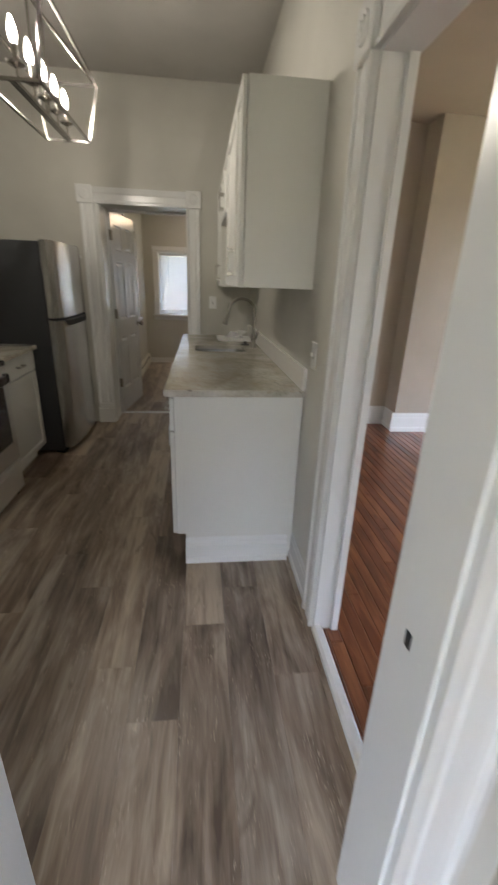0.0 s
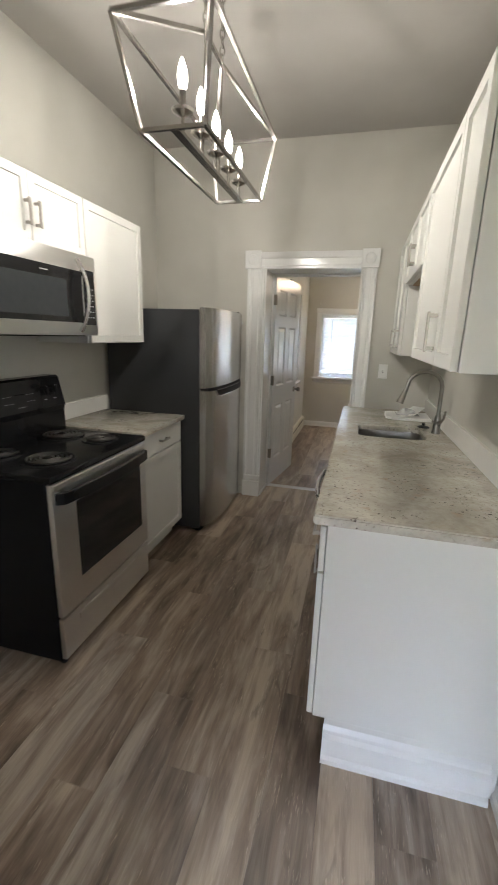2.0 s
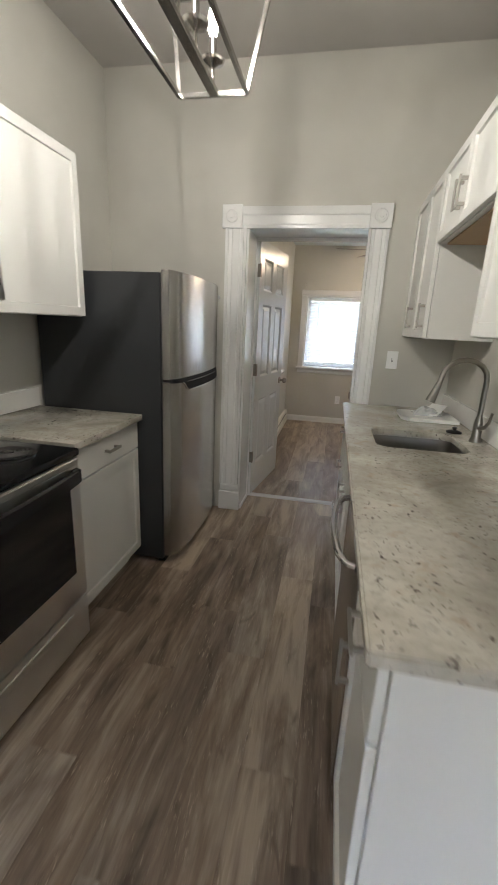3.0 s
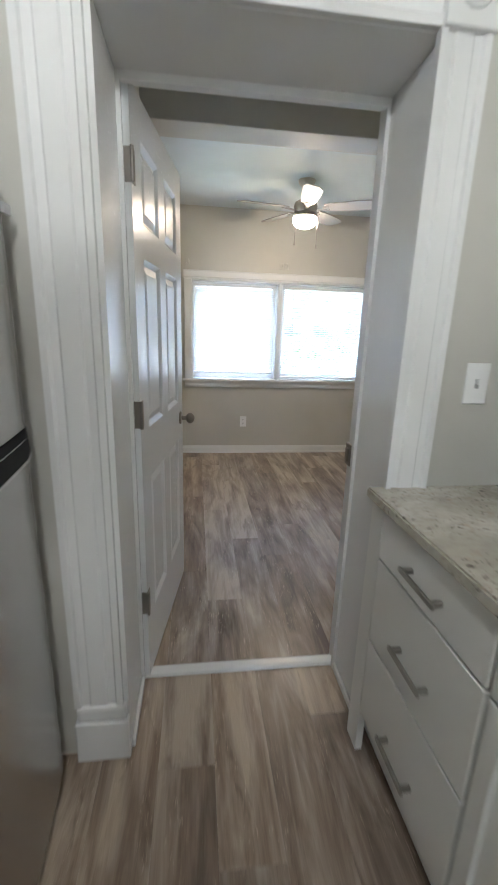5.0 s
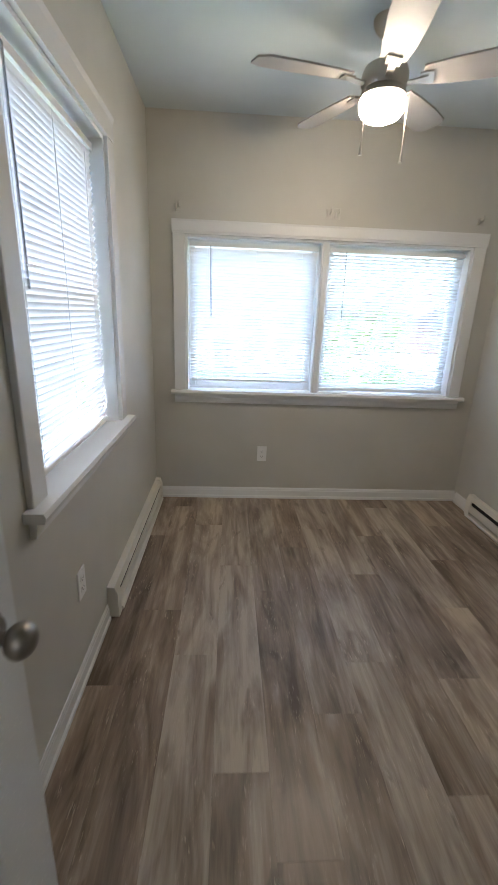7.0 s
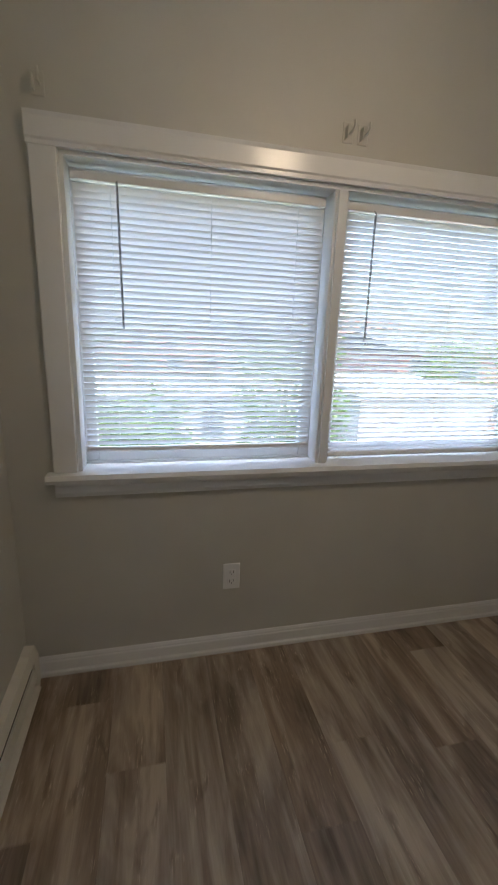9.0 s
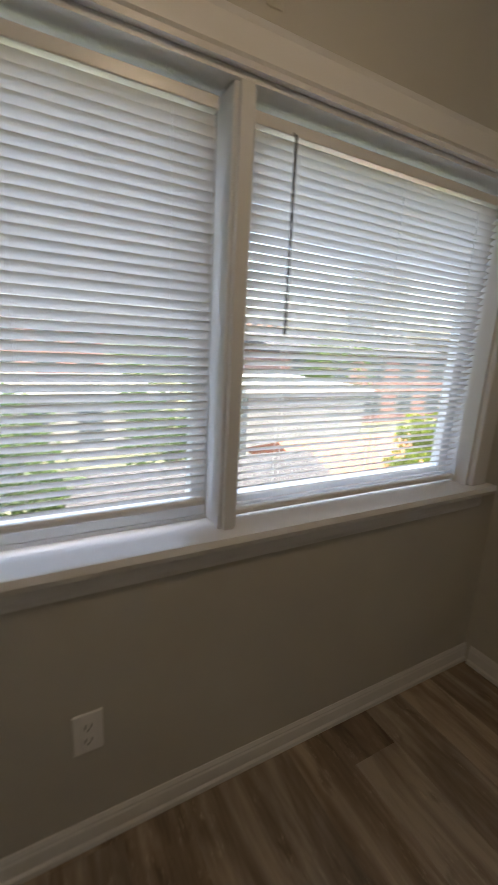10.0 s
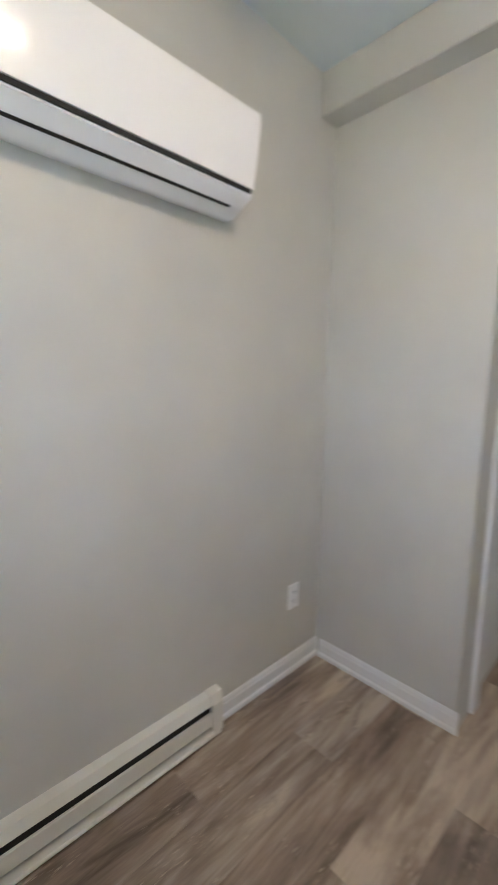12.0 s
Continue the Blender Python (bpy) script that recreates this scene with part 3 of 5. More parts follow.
prism(bm, [(0.535, -0.004), (0.538, 0.016), (0.55, 0.024), (0.572, 0.024), (0.582, 0.014), (0.586, -0.004)], "y", 1.292, 1.998)
solid("threshold_living", bm, M_TRIM, "white painted threshold strip beside the oak floor", "threshold")

# the doorway that the walk starts in
case3 = thing("door_3", (0.04, 1.12, 0), "white painted doorway casing around the first opening", "door casing", kind="structure")
for x0, x1, y in ((0.397, 0.411, 0), (-0.325, -0.311, 0)):
    bm = bmesh.new()
    box(bm, x0, 1.046, 0, x1, 1.194, 2.03)
    part("jamb", bm, M_TRIM, case3)
bm = bmesh.new()
fluted(bm, 0.405, 0.54, 1.05, -1, 0, 2.03)
part("side_board", bm, M_TRIM, case3)
bm = bmesh.new()
fluted(bm, -0.455, -0.318, 1.05, -1, 0, 2.03)
part("side_board", bm, M_TRIM, case3)
bm = bmesh.new()
box(bm, -0.311, 1.046, 2.018, 0.397, 1.194, 2.032)
box(bm, -0.455, 1.02, 2.032, 0.54, 1.05, 2.15, 0.004)
part("head_board", bm, M_TRIM, case3)
# no hole is cut: a dark slab on the jamb gives its shade
bm = bmesh.new()
box(bm, 0.395, 1.115, 0.855, 0.398, 1.13, 0.885)
part("strike_plate", bm, M_DARK, case3, "dark patch for the shade in the jamb's strike hole")


# ---- doors ----
def panel_door_mesh(w, h, t):
    """A six-panel door leaf, hinge edge at x = 0, with panels sunk and raised on both faces."""
    bm = bmesh.new()
    st, mid = 0.108, 0.098
    xs = [(st, w / 2 - mid / 2), (w / 2 + mid / 2, w - st)]
    zs = [(0.248, 0.798), (0.98, 1.538), (1.638, h - 0.115)]
    box(bm, 0, -t / 2 + 0.014, 0, w, t / 2 - 0.014, h)
    for s in (-1, 1):
        y0, y1 = s * (t / 2 - 0.014), s * t / 2
        for a, b in ((0, st), (w / 2 - mid / 2, w / 2 + mid / 2), (w - st, w)):
            box(bm, a, y0, 0, b, y1, h)
        for a, b in xs:
            for lo, hi in zip([0] + [z[1] for z in zs], [z[0] for z in zs] + [h]):
                box(bm, a, y0, lo, b, y1, hi)
        for a, b in xs:
            for lo, hi in zs:
                rim = [(0.0, t / 2), (0.006, t / 2 - 0.004), (0.015, t / 2 - 0.0125), (0.019, t / 2 - 0.0125), (0.042, t / 2 - 0.004)]
                rings = [[bm.verts.new((x, s * d, z)) for x, z in ((a + e, lo + e), (b - e, lo + e), (b - e, hi - e), (a + e, hi - e))] for e, d in rim]
                for p, q in zip(rings, rings[1:]):
                    for k in range(4):
                        f = (p[k], p[(k + 1) % 4], q[(k + 1) % 4], q[k])
                        bm.faces.new(f if s < 0 else f[::-1])
                bm.faces.new(rings[-1] if s < 0 else rings[-1][::-1])
    return bm


leaf = thing("panel_door", (-0.805, 5.187, 0.012), "white six-panel door standing open into the back room", "door", turn=81.5, local=True)
part("leaf", panel_door_mesh(0.755, 1.985, 0.036), M_DOOR, leaf)
for z in (0.33, 1.045, 1.77):
    bm = bmesh.new()
    box(bm, 0.0, -0.0215, z - 0.045, 0.032, -0.0175, z + 0.045, 0.001)
    box(bm, -0.004, -0.0215, z - 0.045, 0.0, 0.02, z + 0.045)
    cyl(bm, (-0.006, -0.024, z - 0.046), (-0.006, -0.024, z + 0.046), 0.006, n=10)
    for dz in (-0.03, 0.0, 0.03):
        cyl(bm, (0.018, -0.022, z + dz), (0.018, -0.0235, z + dz), 0.004, n=8)
    part("hinge", bm, M_HINGE, leaf, "brushed nickel hinge", smooth=True)
for s in (-1, 1):
    bm = bmesh.new()
    y = s * 0.018
    cyl(bm, (0.695, y, 0.895), (0.695, y + s * 0.008, 0.895), 0.033, 0.028, 24)
    cyl(bm, (0.695, y, 0.895), (0.695, y + s * 0.035, 0.895), 0.011, 0.011, 16)
    ball(bm, (0.695, y + s * 0.05, 0.895), 0.027, 0.022, 0.027, 20, 12)
    part("knob", bm, M_HINGE, leaf, "brushed nickel door knob", smooth=True)
bm = bmesh.new()
box(bm, 0.7545, -0.012, 0.865, 0.757, 0.012, 0.925)
part("latch_plate", bm, M_NICKEL, leaf, "nickel latch plate")

closet = thing("closet_door", (0.80, 5.77, 0), "closed plain white door in the passage", "door", kind="structure")
bm = bmesh.new()
box(bm, 0.815, 5.425, 0.01, 0.85, 6.115, 2.025, 0.002)
part("leaf", bm, M_DOOR, closet)
bm = bmesh.new()
box(bm, 0.784, 6.118, 0, 0.80, 6.2, 2.1, 0.003)
box(bm, 0.784, 5.34, 0, 0.80, 5.422, 2.1, 0.003)
box(bm, 0.784, 5.422, 2.028, 0.80, 6.118, 2.1, 0.003)
part("casing", bm, M_TRIM, closet)


# ---- windows ----
def window_north():
    w = thing("window_1", (0.3, BF, 0.83), "wide white double window with a moulded casing and sill", "window", kind="structure")
    x0, x1, z0, z1 = -0.647, 1.253, 0.832, 1.83
    for a, b in ((x0 - 0.078, x0), (x1, x1 + 0.08)):
        bm = bmesh.new()
        box(bm, a, BF - 0.02, z0, b, BF, z1, 0.003)
        part("casing_side", bm, M_TRIM, w)
    bm = bmesh.new()
    prism(bm, [(BF, z1), (BF - 0.02, z1), (BF - 0.02, z1 + 0.012), (BF - 0.024, z1 + 0.018), (BF - 0.024, z1 + 0.07), (BF - 0.028, z1 + 0.082), (BF, z1 + 0.082)], "x", x0 - 0.082, x1 + 0.084)
    part("casing_head", bm, M_TRIM, w)
    bm = bmesh.new()
    prism(bm, [(BF + 0.085, z0 - 0.03), (BF - 0.05, z0 - 0.03), (BF - 0.056, z0 - 0.016), (BF - 0.05, z0), (BF + 0.085, z0)], "x", x0 - 0.1, x1 + 0.105)
    part("window_sill", bm, M_TRIM, w)
    bm = bmesh.new()
    prism(bm, [(BF, z0 - 0.09), (BF - 0.014, z0 - 0.09), (BF - 0.018, z0 - 0.075), (BF - 0.018, z0 - 0.05), (BF - 0.026, z0 - 0.03), (BF, z0 - 0.03)], "x", x0 - 0.078, x1 + 0.08)
    part("apron", bm, M_TRIM, w)
    bm = bmesh.new()
    box(bm, x0, BF - 0.003, z0, x0 + 0.014, BF + 0.135, z1)
    box(bm, x1 - 0.014, BF - 0.003, z0, x1, BF + 0.135, z1)
    box(bm, x0 + 0.014, BF - 0.003, z1 - 0.014, x1 - 0.014, BF + 0.135, z1)
    box(bm, x0 + 0.014, BF + 0.085, z0 - 0.03, x1 - 0.014, BF + 0.139, z0 + 0.01)
    part("reveal", bm, M_VINYL, w)
    bm = bmesh.new()
    box(bm, 0.243, BF + 0.004, z0, 0.295, BF + 0.135, z1 - 0.014, 0.003)
    box(bm, 0.253, BF - 0.008, z0, 0.285, BF + 0.004, z1 - 0.014, 0.002)
    part("mullion", bm, M_VINYL, w)
    for a, b in ((x0 + 0.014, 0.243), (0.295, x1 - 0.014)):
        bm = bmesh.new()
        f = 0.045
        ya, yb = BF + 0.088, BF + 0.125
        box(bm, a, ya, z0 + 0.01, a + f, yb, z1 - 0.014, 0.002)
        box(bm, b - f, ya, z0 + 0.01, b, yb, z1 - 0.014, 0.002)
        box(bm, a + f, ya, z0 + 0.01, b - f, yb, z0 + 0.055, 0.002)
        box(bm, a + f, ya, z1 - 0.06, b - f, yb, z1 - 0.014, 0.002)
        sash = part("window_frame", bm, M_VINYL, w)
        bm = bmesh.new()
        box(bm, a + f - 0.004, ya + 0.02, z0 + 0.05, b - f + 0.004, ya + 0.024, z1 - 0.055)
        pane = part("pane", bm, M_GLASS, sash, "clear window glass")
        pane.visible_shadow = False
    return w


def window_west():
    w = thing("window_2", (BL, 6.92, 0.84), "white single window with a moulded casing and deep sill", "window", kind="structure")
    y0, y1, z0, z1 = 6.48, 7.35, 0.845, 2.02
    for a, b in ((y0 - 0.088, y0), (y1, y1 + 0.088)):
        bm = bmesh.new()
        box(bm, BL, a, z0, BL + 0.02, b, z1, 0.003)
        part("casing_side", bm, M_TRIM, w)
    bm = bmesh.new()
    prism(bm, [(BL, z1), (BL + 0.022, z1), (BL + 0.022, z1 + 0.07), (BL + 0.027, z1 + 0.09), (BL, z1 + 0.09)], "y", y0 - 0.091, y1 + 0.091)
    part("casing_head", bm, M_TRIM, w)
    bm = bmesh.new()
    prism(bm, [(BL - 0.085, z0 - 0.03), (BL + 0.055, z0 - 0.03), (BL + 0.06, z0 - 0.014), (BL + 0.055, z0), (BL - 0.085, z0)], "y", y0 - 0.115, y1 + 0.115)
    part("window_sill", bm, M_TRIM, w)
    bm = bmesh.new()
    prism(bm, [(BL, z0 - 0.09), (BL + 0.016, z0 - 0.09), (BL + 0.02, z0 - 0.06), (BL + 0.026, z0 - 0.03), (BL, z0 - 0.03)], "y", y0 - 0.088, y1 + 0.088)
    part("apron", bm, M_TRIM, w)
    bm = bmesh.new()
    box(bm, BL + 0.003, y0, z0, BL - 0.135, y0 + 0.014, z1)
    box(bm, BL + 0.003, y1 - 0.014, z0, BL - 0.135, y1, z1)
    box(bm, BL + 0.003, y0 + 0.014, z1 - 0.014, BL - 0.135, y1 - 0.014, z1)
    box(bm, BL - 0.085, y0 + 0.014, z0 - 0.03, BL - 0.139, y1 - 0.014, z0 + 0.01)
    part("reveal", bm, M_VINYL, w)
    a, b, f = y0 + 0.014, y1 - 0.014, 0.045
    bm = bmesh.new()
    xa, xb = BL - 0.088, BL - 0.125
    box(bm, xa, a, z0 + 0.01, xb, a + f, z1 - 0.014, 0.002)
    box(bm, xa, b - f, z0 + 0.01, xb, b, z1 - 0.014, 0.002)
    box(bm, xa, a + f, z0 + 0.01, xb, b - f, z0 + 0.055, 0.002)
    box(bm, xa, a + f, z1 - 0.06, xb, b - f, z1 - 0.014, 0.002)
    box(bm, xa - 0.006, a + f, 1.41, xb, b - f, 1.445, 0.002)
    sash = part("window_frame", bm, M_VINYL, w)
    bm = bmesh.new()
    box(bm, BL - 0.108, a + f - 0.004, z0 + 0.05, BL - 0.112, b - f + 0.004, z1 - 0.055)
    pane = part("pane", bm, M_GLASS, sash, "clear window glass")
    pane.visible_shadow = False


window_north()
window_west()


# ---- blinds ----
def blind(at, width, top, bottom, tilt, pitch, turn, label, wand_at, wand_len):
    """A mini blind in its own frame: x along the slats, y towards the glass, hung from z = top."""
    b = thing("window_blind", (at[0], at[1], 0), label, "blind", "mini blinds in the windows", turn=turn, local=True)
    bm = bmesh.new()
    box(bm, -width / 2, -0.013, top - 0.026, width / 2, 0.013, top, 0.002)
    part("headrail", bm, M_PLASTIC, b)
    bm = bmesh.new()
    box(bm, -width / 2 + 0.003, -0.012, bottom, width / 2 - 0.003, 0.012, bottom + 0.018, 0.004)
    part("bottom_rail", bm, M_PLASTIC, b)
    bm = bmesh.new()
    c, s = math.cos(radians(tilt)), math.sin(radians(tilt))
    rows = []
    for k in range(5):
        u = (k / 4 - 0.5) * 0.025
        v = 0.0016 * (1 - (2 * u / 0.025) ** 2)
        rows.append((u * c + v * s, -u * s + v * c))
    p = [bm.verts.new((-width / 2 + 0.004, y, z)) for y, z in rows]
    q = [bm.verts.new((width / 2 - 0.004, y, z)) for y, z in rows]
    for k in range(4):
        bm.faces.new((p[k], q[k], q[k + 1], p[k + 1]))
    slat = mesh_of("slat", bm, M_SLAT, True)
    n = int((top - 0.04 - bottom - 0.03) / pitch)
    for k in range(n + 1):
        ob = new("slat", slat)
        ob.parent = b
        ob.location = (0, 0, top - 0.045 - k * (top - 0.045 - bottom - 0.032) / n)
        ob.rotation_euler = (radians(random.uniform(-1.6, 1.6)), radians(random.uniform(-0.06, 0.06)), 0)
    for x in (-width * 0.36, width * 0.02, width * 0.38):
        bm = bmesh.new()
        for y in (-0.0125, 0.0125):
            cyl(bm, (x, y, bottom + 0.01), (x, y, top - 0.02), 0.0007, n=5)
        part("ladder_cord", bm, M_PLASTIC, b)
    bm = bmesh.new()
    cyl(bm, (wand_at, -0.024, top - 0.03), (wand_at + 0.006, -0.022, top - 0.03 - wand_len), 0.004, n=6)
    cyl(bm, (wand_at, -0.012, top - 0.022), (wand_at, -0.024, top - 0.03), 0.003, n=6)
    part("wand", bm, M_WAND, b, "clear grey tilt wand")
    return b


blind((-0.199, BF + 0.052), 0.85, 1.795, 0.888, 50, 0.0208, 0, "white mini blind with slats nearly closed", -0.285, 0.44)
blind((0.770, BF + 0.052), 0.925, 1.795, 0.846, 36, 0.0208, 0, "white mini blind with slats half open", -0.355, 0.44)
blind((BL - 0.052, 6.915), 0.83, 1.985, 0.852, 62, 0.0208, 90, "white mini blind with slats half open over the side window", -0.30, 0.55)


# ---- electric baseboard heaters ----
def heater(x, out, y0, y1, label):
    h = thing("baseboard_heater", (x, (y0 + y1) / 2, 0), label, "heater", "electric baseboard heaters")
    bm = bmesh.new()
    o = out * 0.72
    prism(bm, [(x + o * 0.001, 0.012), (x + o * 0.078, 0.012), (x + o * 0.084, 0.018), (x + o * 0.078, 0.026), (x + o * 0.012, 0.03), (x + o * 0.012, 0.145), (x + o * 0.04, 0.15), (x + o * 0.058, 0.128), (x + o * 0.062, 0.13), (x + o * 0.045, 0.16), (x + o * 0.001, 0.163)], "y", y0 + 0.05, y1 - 0.05)
    part("housing", bm, M_HEATER, h)
    bm = bmesh.new()
    box(bm, x + o * 0.058, y0 + 0.05, 0.046, x + o * 0.062, y1 - 0.05, 0.098, 0.001)
    box(bm, x + o * 0.050, y0 + 0.05, 0.096, x + o * 0.06, y1 - 0.05, 0.099)
    part("front_panel", bm, M_HEATER, h)
    bm = bmesh.new()
    box(bm, x + o * 0.016, y0 + 0.05, 0.05, x + o * 0.048, y1 - 0.05, 0.118)
    part("heating_element", bm, M_DARK, h, "dark finned element inside the slot")
    for a, b in ((y0, y0 + 0.052), (y1 - 0.052, y1)):
        bm = bmesh.new()
        prism(bm, [(x + o * 0.001, 0.012), (x + o * 0.066, 0.012), (x + o * 0.066, 0.128), (x + o * 0.048, 0.164), (x + o * 0.001, 0.166)], "y", a, b)
        part("end_cap", bm, M_HEATER, h)
    bm = bmesh.new()
    box(bm, x + o * 0.002, y0 + 0.01, 0, x + o * 0.066, y1 - 0.01, 0.012)
    part("base_strip", bm, M_HEATER, h)
    return h


heater(BR, -1, 6.97, 8.07, "cream enamelled electric baseboard heater below the heat pump")
heater(BL, 1, 6.98, 8.285, "cream enamelled electric baseboard heater below the side window")
kh = heater(XL, 1, 1.45, 2.58, "cream enamelled electric baseboard heater with a dial by the range")
bm = bmesh.new()
cyl(bm, (XL + 0.046, 2.55, 0.085), (XL + 0.060, 2.55, 0.085), 0.016, 0.013, 16)
part("dial", bm, M_GREYBAR, kh, "grey thermostat dial", smooth=True)


# ---- wall heat pump ----
ac = thing("wall_heat_pump", (BR, 7.34, 1.80), "white glossy wall-mounted heat pump unit", "heat pump")
Y0, Y1 = 6.95, 7.725
bm = bmesh.new()
shape = [(BR, 2.085), (BR - 0.12, 2.085), (BR - 0.145, 2.075), (BR - 0.163, 2.062), (BR - 0.143, 1.865), (BR - 0.141, 1.852), (BR - 0.134, 1.842), (BR - 0.06, 1.806), (BR - 0.02, 1.806), (BR, 1.82)]
prism(bm, shape, "y", Y0, Y1)
bmesh.ops.bevel(bm, geom=[e for e in bm.edges if len(e.link_faces) == 2 and e.calc_face_angle(0) > 1.2], offset=0.006, segments=2, affect="EDGES")
part("casing", bm, M_ACBODY, ac, smooth=True)
bm = bmesh.new()
front = [(BR - 0.150 - 0.026 * math.sin(1.45 * k / 8), 1.866 + 0.194 * k / 8) for k in range(9)]
prism(bm, [(BR - 0.140, 1.866)] + front + [(BR - 0.160, 2.06)], "y", Y0 + 0.006, Y1 - 0.006)
part("front_panel", bm, M_ACBODY, ac, smooth=True)
# solid near-black strip, standing in for the slot's shade
bm = bmesh.new()
box(bm, BR - 0.1465, Y0 + 0.012, 1.854, BR - 0.138, Y1 - 0.012, 1.865)
part("air_slot_shade", bm, M_DARK, ac, "dark strip for the shade in the slot below the front panel")
bm = bmesh.new()
prism(bm, [(BR - 0.142, 1.850), (BR - 0.145, 1.846), (BR - 0.106, 1.820), (BR - 0.102, 1.824)], "y", Y0 + 0.05, Y1 - 0.05)
part("louver", bm, M_ACBODY, ac)
# another solid dark strip, for the shade under the louver
bm = bmesh.new()
prism(bm, [(BR - 0.102, 1.827), (BR - 0.106, 1.819), (BR - 0.098, 1.815), (BR - 0.094, 1.822)], "y", Y0 + 0.06, Y1 - 0.06)
part("louver_gap_shade", bm, M_DARK, ac, "dark strip for the shade in the gap below the louver")
bm = bmesh.new()
box(bm, BR - 0.1775, 7.62, 2.022, BR - 0.1735, 7.675, 2.032)
part("badge", bm, M_GREYBAR, ac, "small grey badge")


# ---- ceiling fan ----
FX, FY = 0.265, 7.42
fan = thing("ceiling_fan", (FX, FY, BH), "brushed nickel five-blade ceiling fan with a lit dome", "ceiling fan")
bm = bmesh.new()
lathe(bm, (FX, FY, BH), [(0.068, 0), (0.066, -0.012), (0.058, -0.03), (0.04, -0.048), (0.02, -0.056), (0.012, -0.058)])
part("canopy", bm, M_NICKEL, fan, smooth=True)
bm = bmesh.new()
cyl(bm, (FX, FY, BH - 0.05), (FX, FY, BH - 0.15), 0.011)
part("downrod", bm, M_NICKEL, fan, smooth=True)
bm = bmesh.new()
lathe(bm, (FX, FY, BH - 0.024), [(0.02, -0.108), (0.05, -0.115), (0.085, -0.135), (0.095, -0.16), (0.095, -0.19), (0.085, -0.21), (0.092, -0.222), (0.098, -0.24), (0.09, -0.244)])
part("motor_housing", bm, M_NICKEL, fan, smooth=True)
bm = bmesh.new()
lathe(bm, (FX, FY, BH - 0.024), [(0.092, -0.242), (0.096, -0.255), (0.092, -0.282), (0.075, -0.305), (0.045, -0.318), (0.015, -0.322)])
part("light_dome", bm, M_DOME, fan, "glowing frosted glass dome", smooth=True)
for k in range(5):
    a = radians(-98 + 72 * k)
    ca, sa = math.cos(a), math.sin(a)

    def at(r, s, z):
        return (FX + r * ca - s * sa, FY + r * sa + s * ca, BH - 0.024 + z)
    bm = bmesh.new()
    outline = [(0.155, -0.05), (0.25, -0.062), (0.40, -0.072), (0.52, -0.07), (0.555, -0.045), (0.545, 0.035), (0.50, 0.066), (0.36, 0.066), (0.24, 0.058), (0.155, 0.045)]
    up = [bm.verts.new(at(r, s, -0.175 - 0.20 * s)) for r, s in outline]
    dn = [bm.verts.new(at(r, s, -0.182 - 0.20 * s)) for r, s in outline]
    bm.faces.new(up)
    bm.faces.new(dn[::-1])
    for i in range(len(outline)):
        j = (i + 1) % len(outline)
        bm.faces.new((up[i], dn[i], dn[j], up[j]))
    bmesh.ops.recalc_face_normals(bm, faces=bm.faces)
    blade = part("blade", bm, M_BLADE, fan, "pale grey wood-look blade")
    bm = bmesh.new()
    bar(bm, at(0.085, 0, -0.197), at(0.17, 0, -0.188), 0.028, 0.006)
    bar(bm, at(0.165, -0.028, -0.1815), at(0.165, 0.028, -0.193), 0.05, 0.006)
    part("blade_arm", bm, M_NICKEL, blade)
for dx, dy, n in ((-0.086, -0.05, 0.20), (0.10, -0.02, 0.21)):
    bm = bmesh.new()
    x, y, z = FX + dx, FY + dy, BH - 0.254
    cyl(bm, (x, y, z), (x, y, z - n), 0.0031, n=6)
    cyl(bm, (x, y, z - n), (x, y, z - n - 0.03), 0.005, 0.008, 8)
    part("pull_chain", bm, M_NICKEL, fan, smooth=True)


# ---- small wall fittings ----
def plate(name, c, face, out, kind, label, w=0.07, h=0.115):
    """A cover plate on a wall that faces along x or y, with its switch or sockets."""
    p = thing(name, c, label, "outlet" if kind == "outlet" else "light switch", "wall plates")

    def slab(bm, a0, a1, z0, z1, d0, d1, bev=0.0):
        if face == "x":
            box(bm, c[0] + out * d0, c[1] + a0, c[2] + z0, c[0] + out * d1, c[1] + a1, c[2] + z1, bev)
        else:
            box(bm, c[0] + a0, c[1] + out * d0, c[2] + z0, c[0] + a1, c[1] + out * d1, c[2] + z1, bev)
        return bm
    part("cover", slab(bmesh.new(), -w / 2, w / 2, -h / 2, h / 2, 0, 0.006, 0.002), M_PLASTIC, p)
    if kind == "outlet":
        for dz in (-0.02, 0.02):
            s = part("socket", slab(bmesh.new(), -0.016, 0.016, dz - 0.014, dz + 0.014, 0.006, 0.008, 0.001), M_PLASTIC, p)
            # thin near-black plates on the socket, for the shade inside its holes
            bm = bmesh.new()
            slab(bm, -0.008, -0.006, dz - 0.005, dz + 0.007, 0.008, 0.0085)
            slab(bm, 0.006, 0.008, dz - 0.004, dz + 0.006, 0.008, 0.0085)
            slab(bm, -0.002, 0.002, dz - 0.011, dz - 0.007, 0.008, 0.0085)
            part("slot_shade", bm, M_DARK, s)
    else:
        part("surround", slab(bmesh.new(), -0.006, 0.006, -0.013, 0.013, 0.006, 0.007), M_GREYBAR, p)
        part("toggle", slab(bmesh.new(), -0.004, 0.004, -0.002, 0.012, 0.006, 0.018, 0.001), M_PLASTIC, p)
    return p


plate("outlet", (-0.088, BF, 0.36), "y", -1, "outlet", "white duplex outlet below the window")
plate("outlet", (BL, 6.70, 0.395), "x", 1, "outlet", "white duplex outlet below the side window")
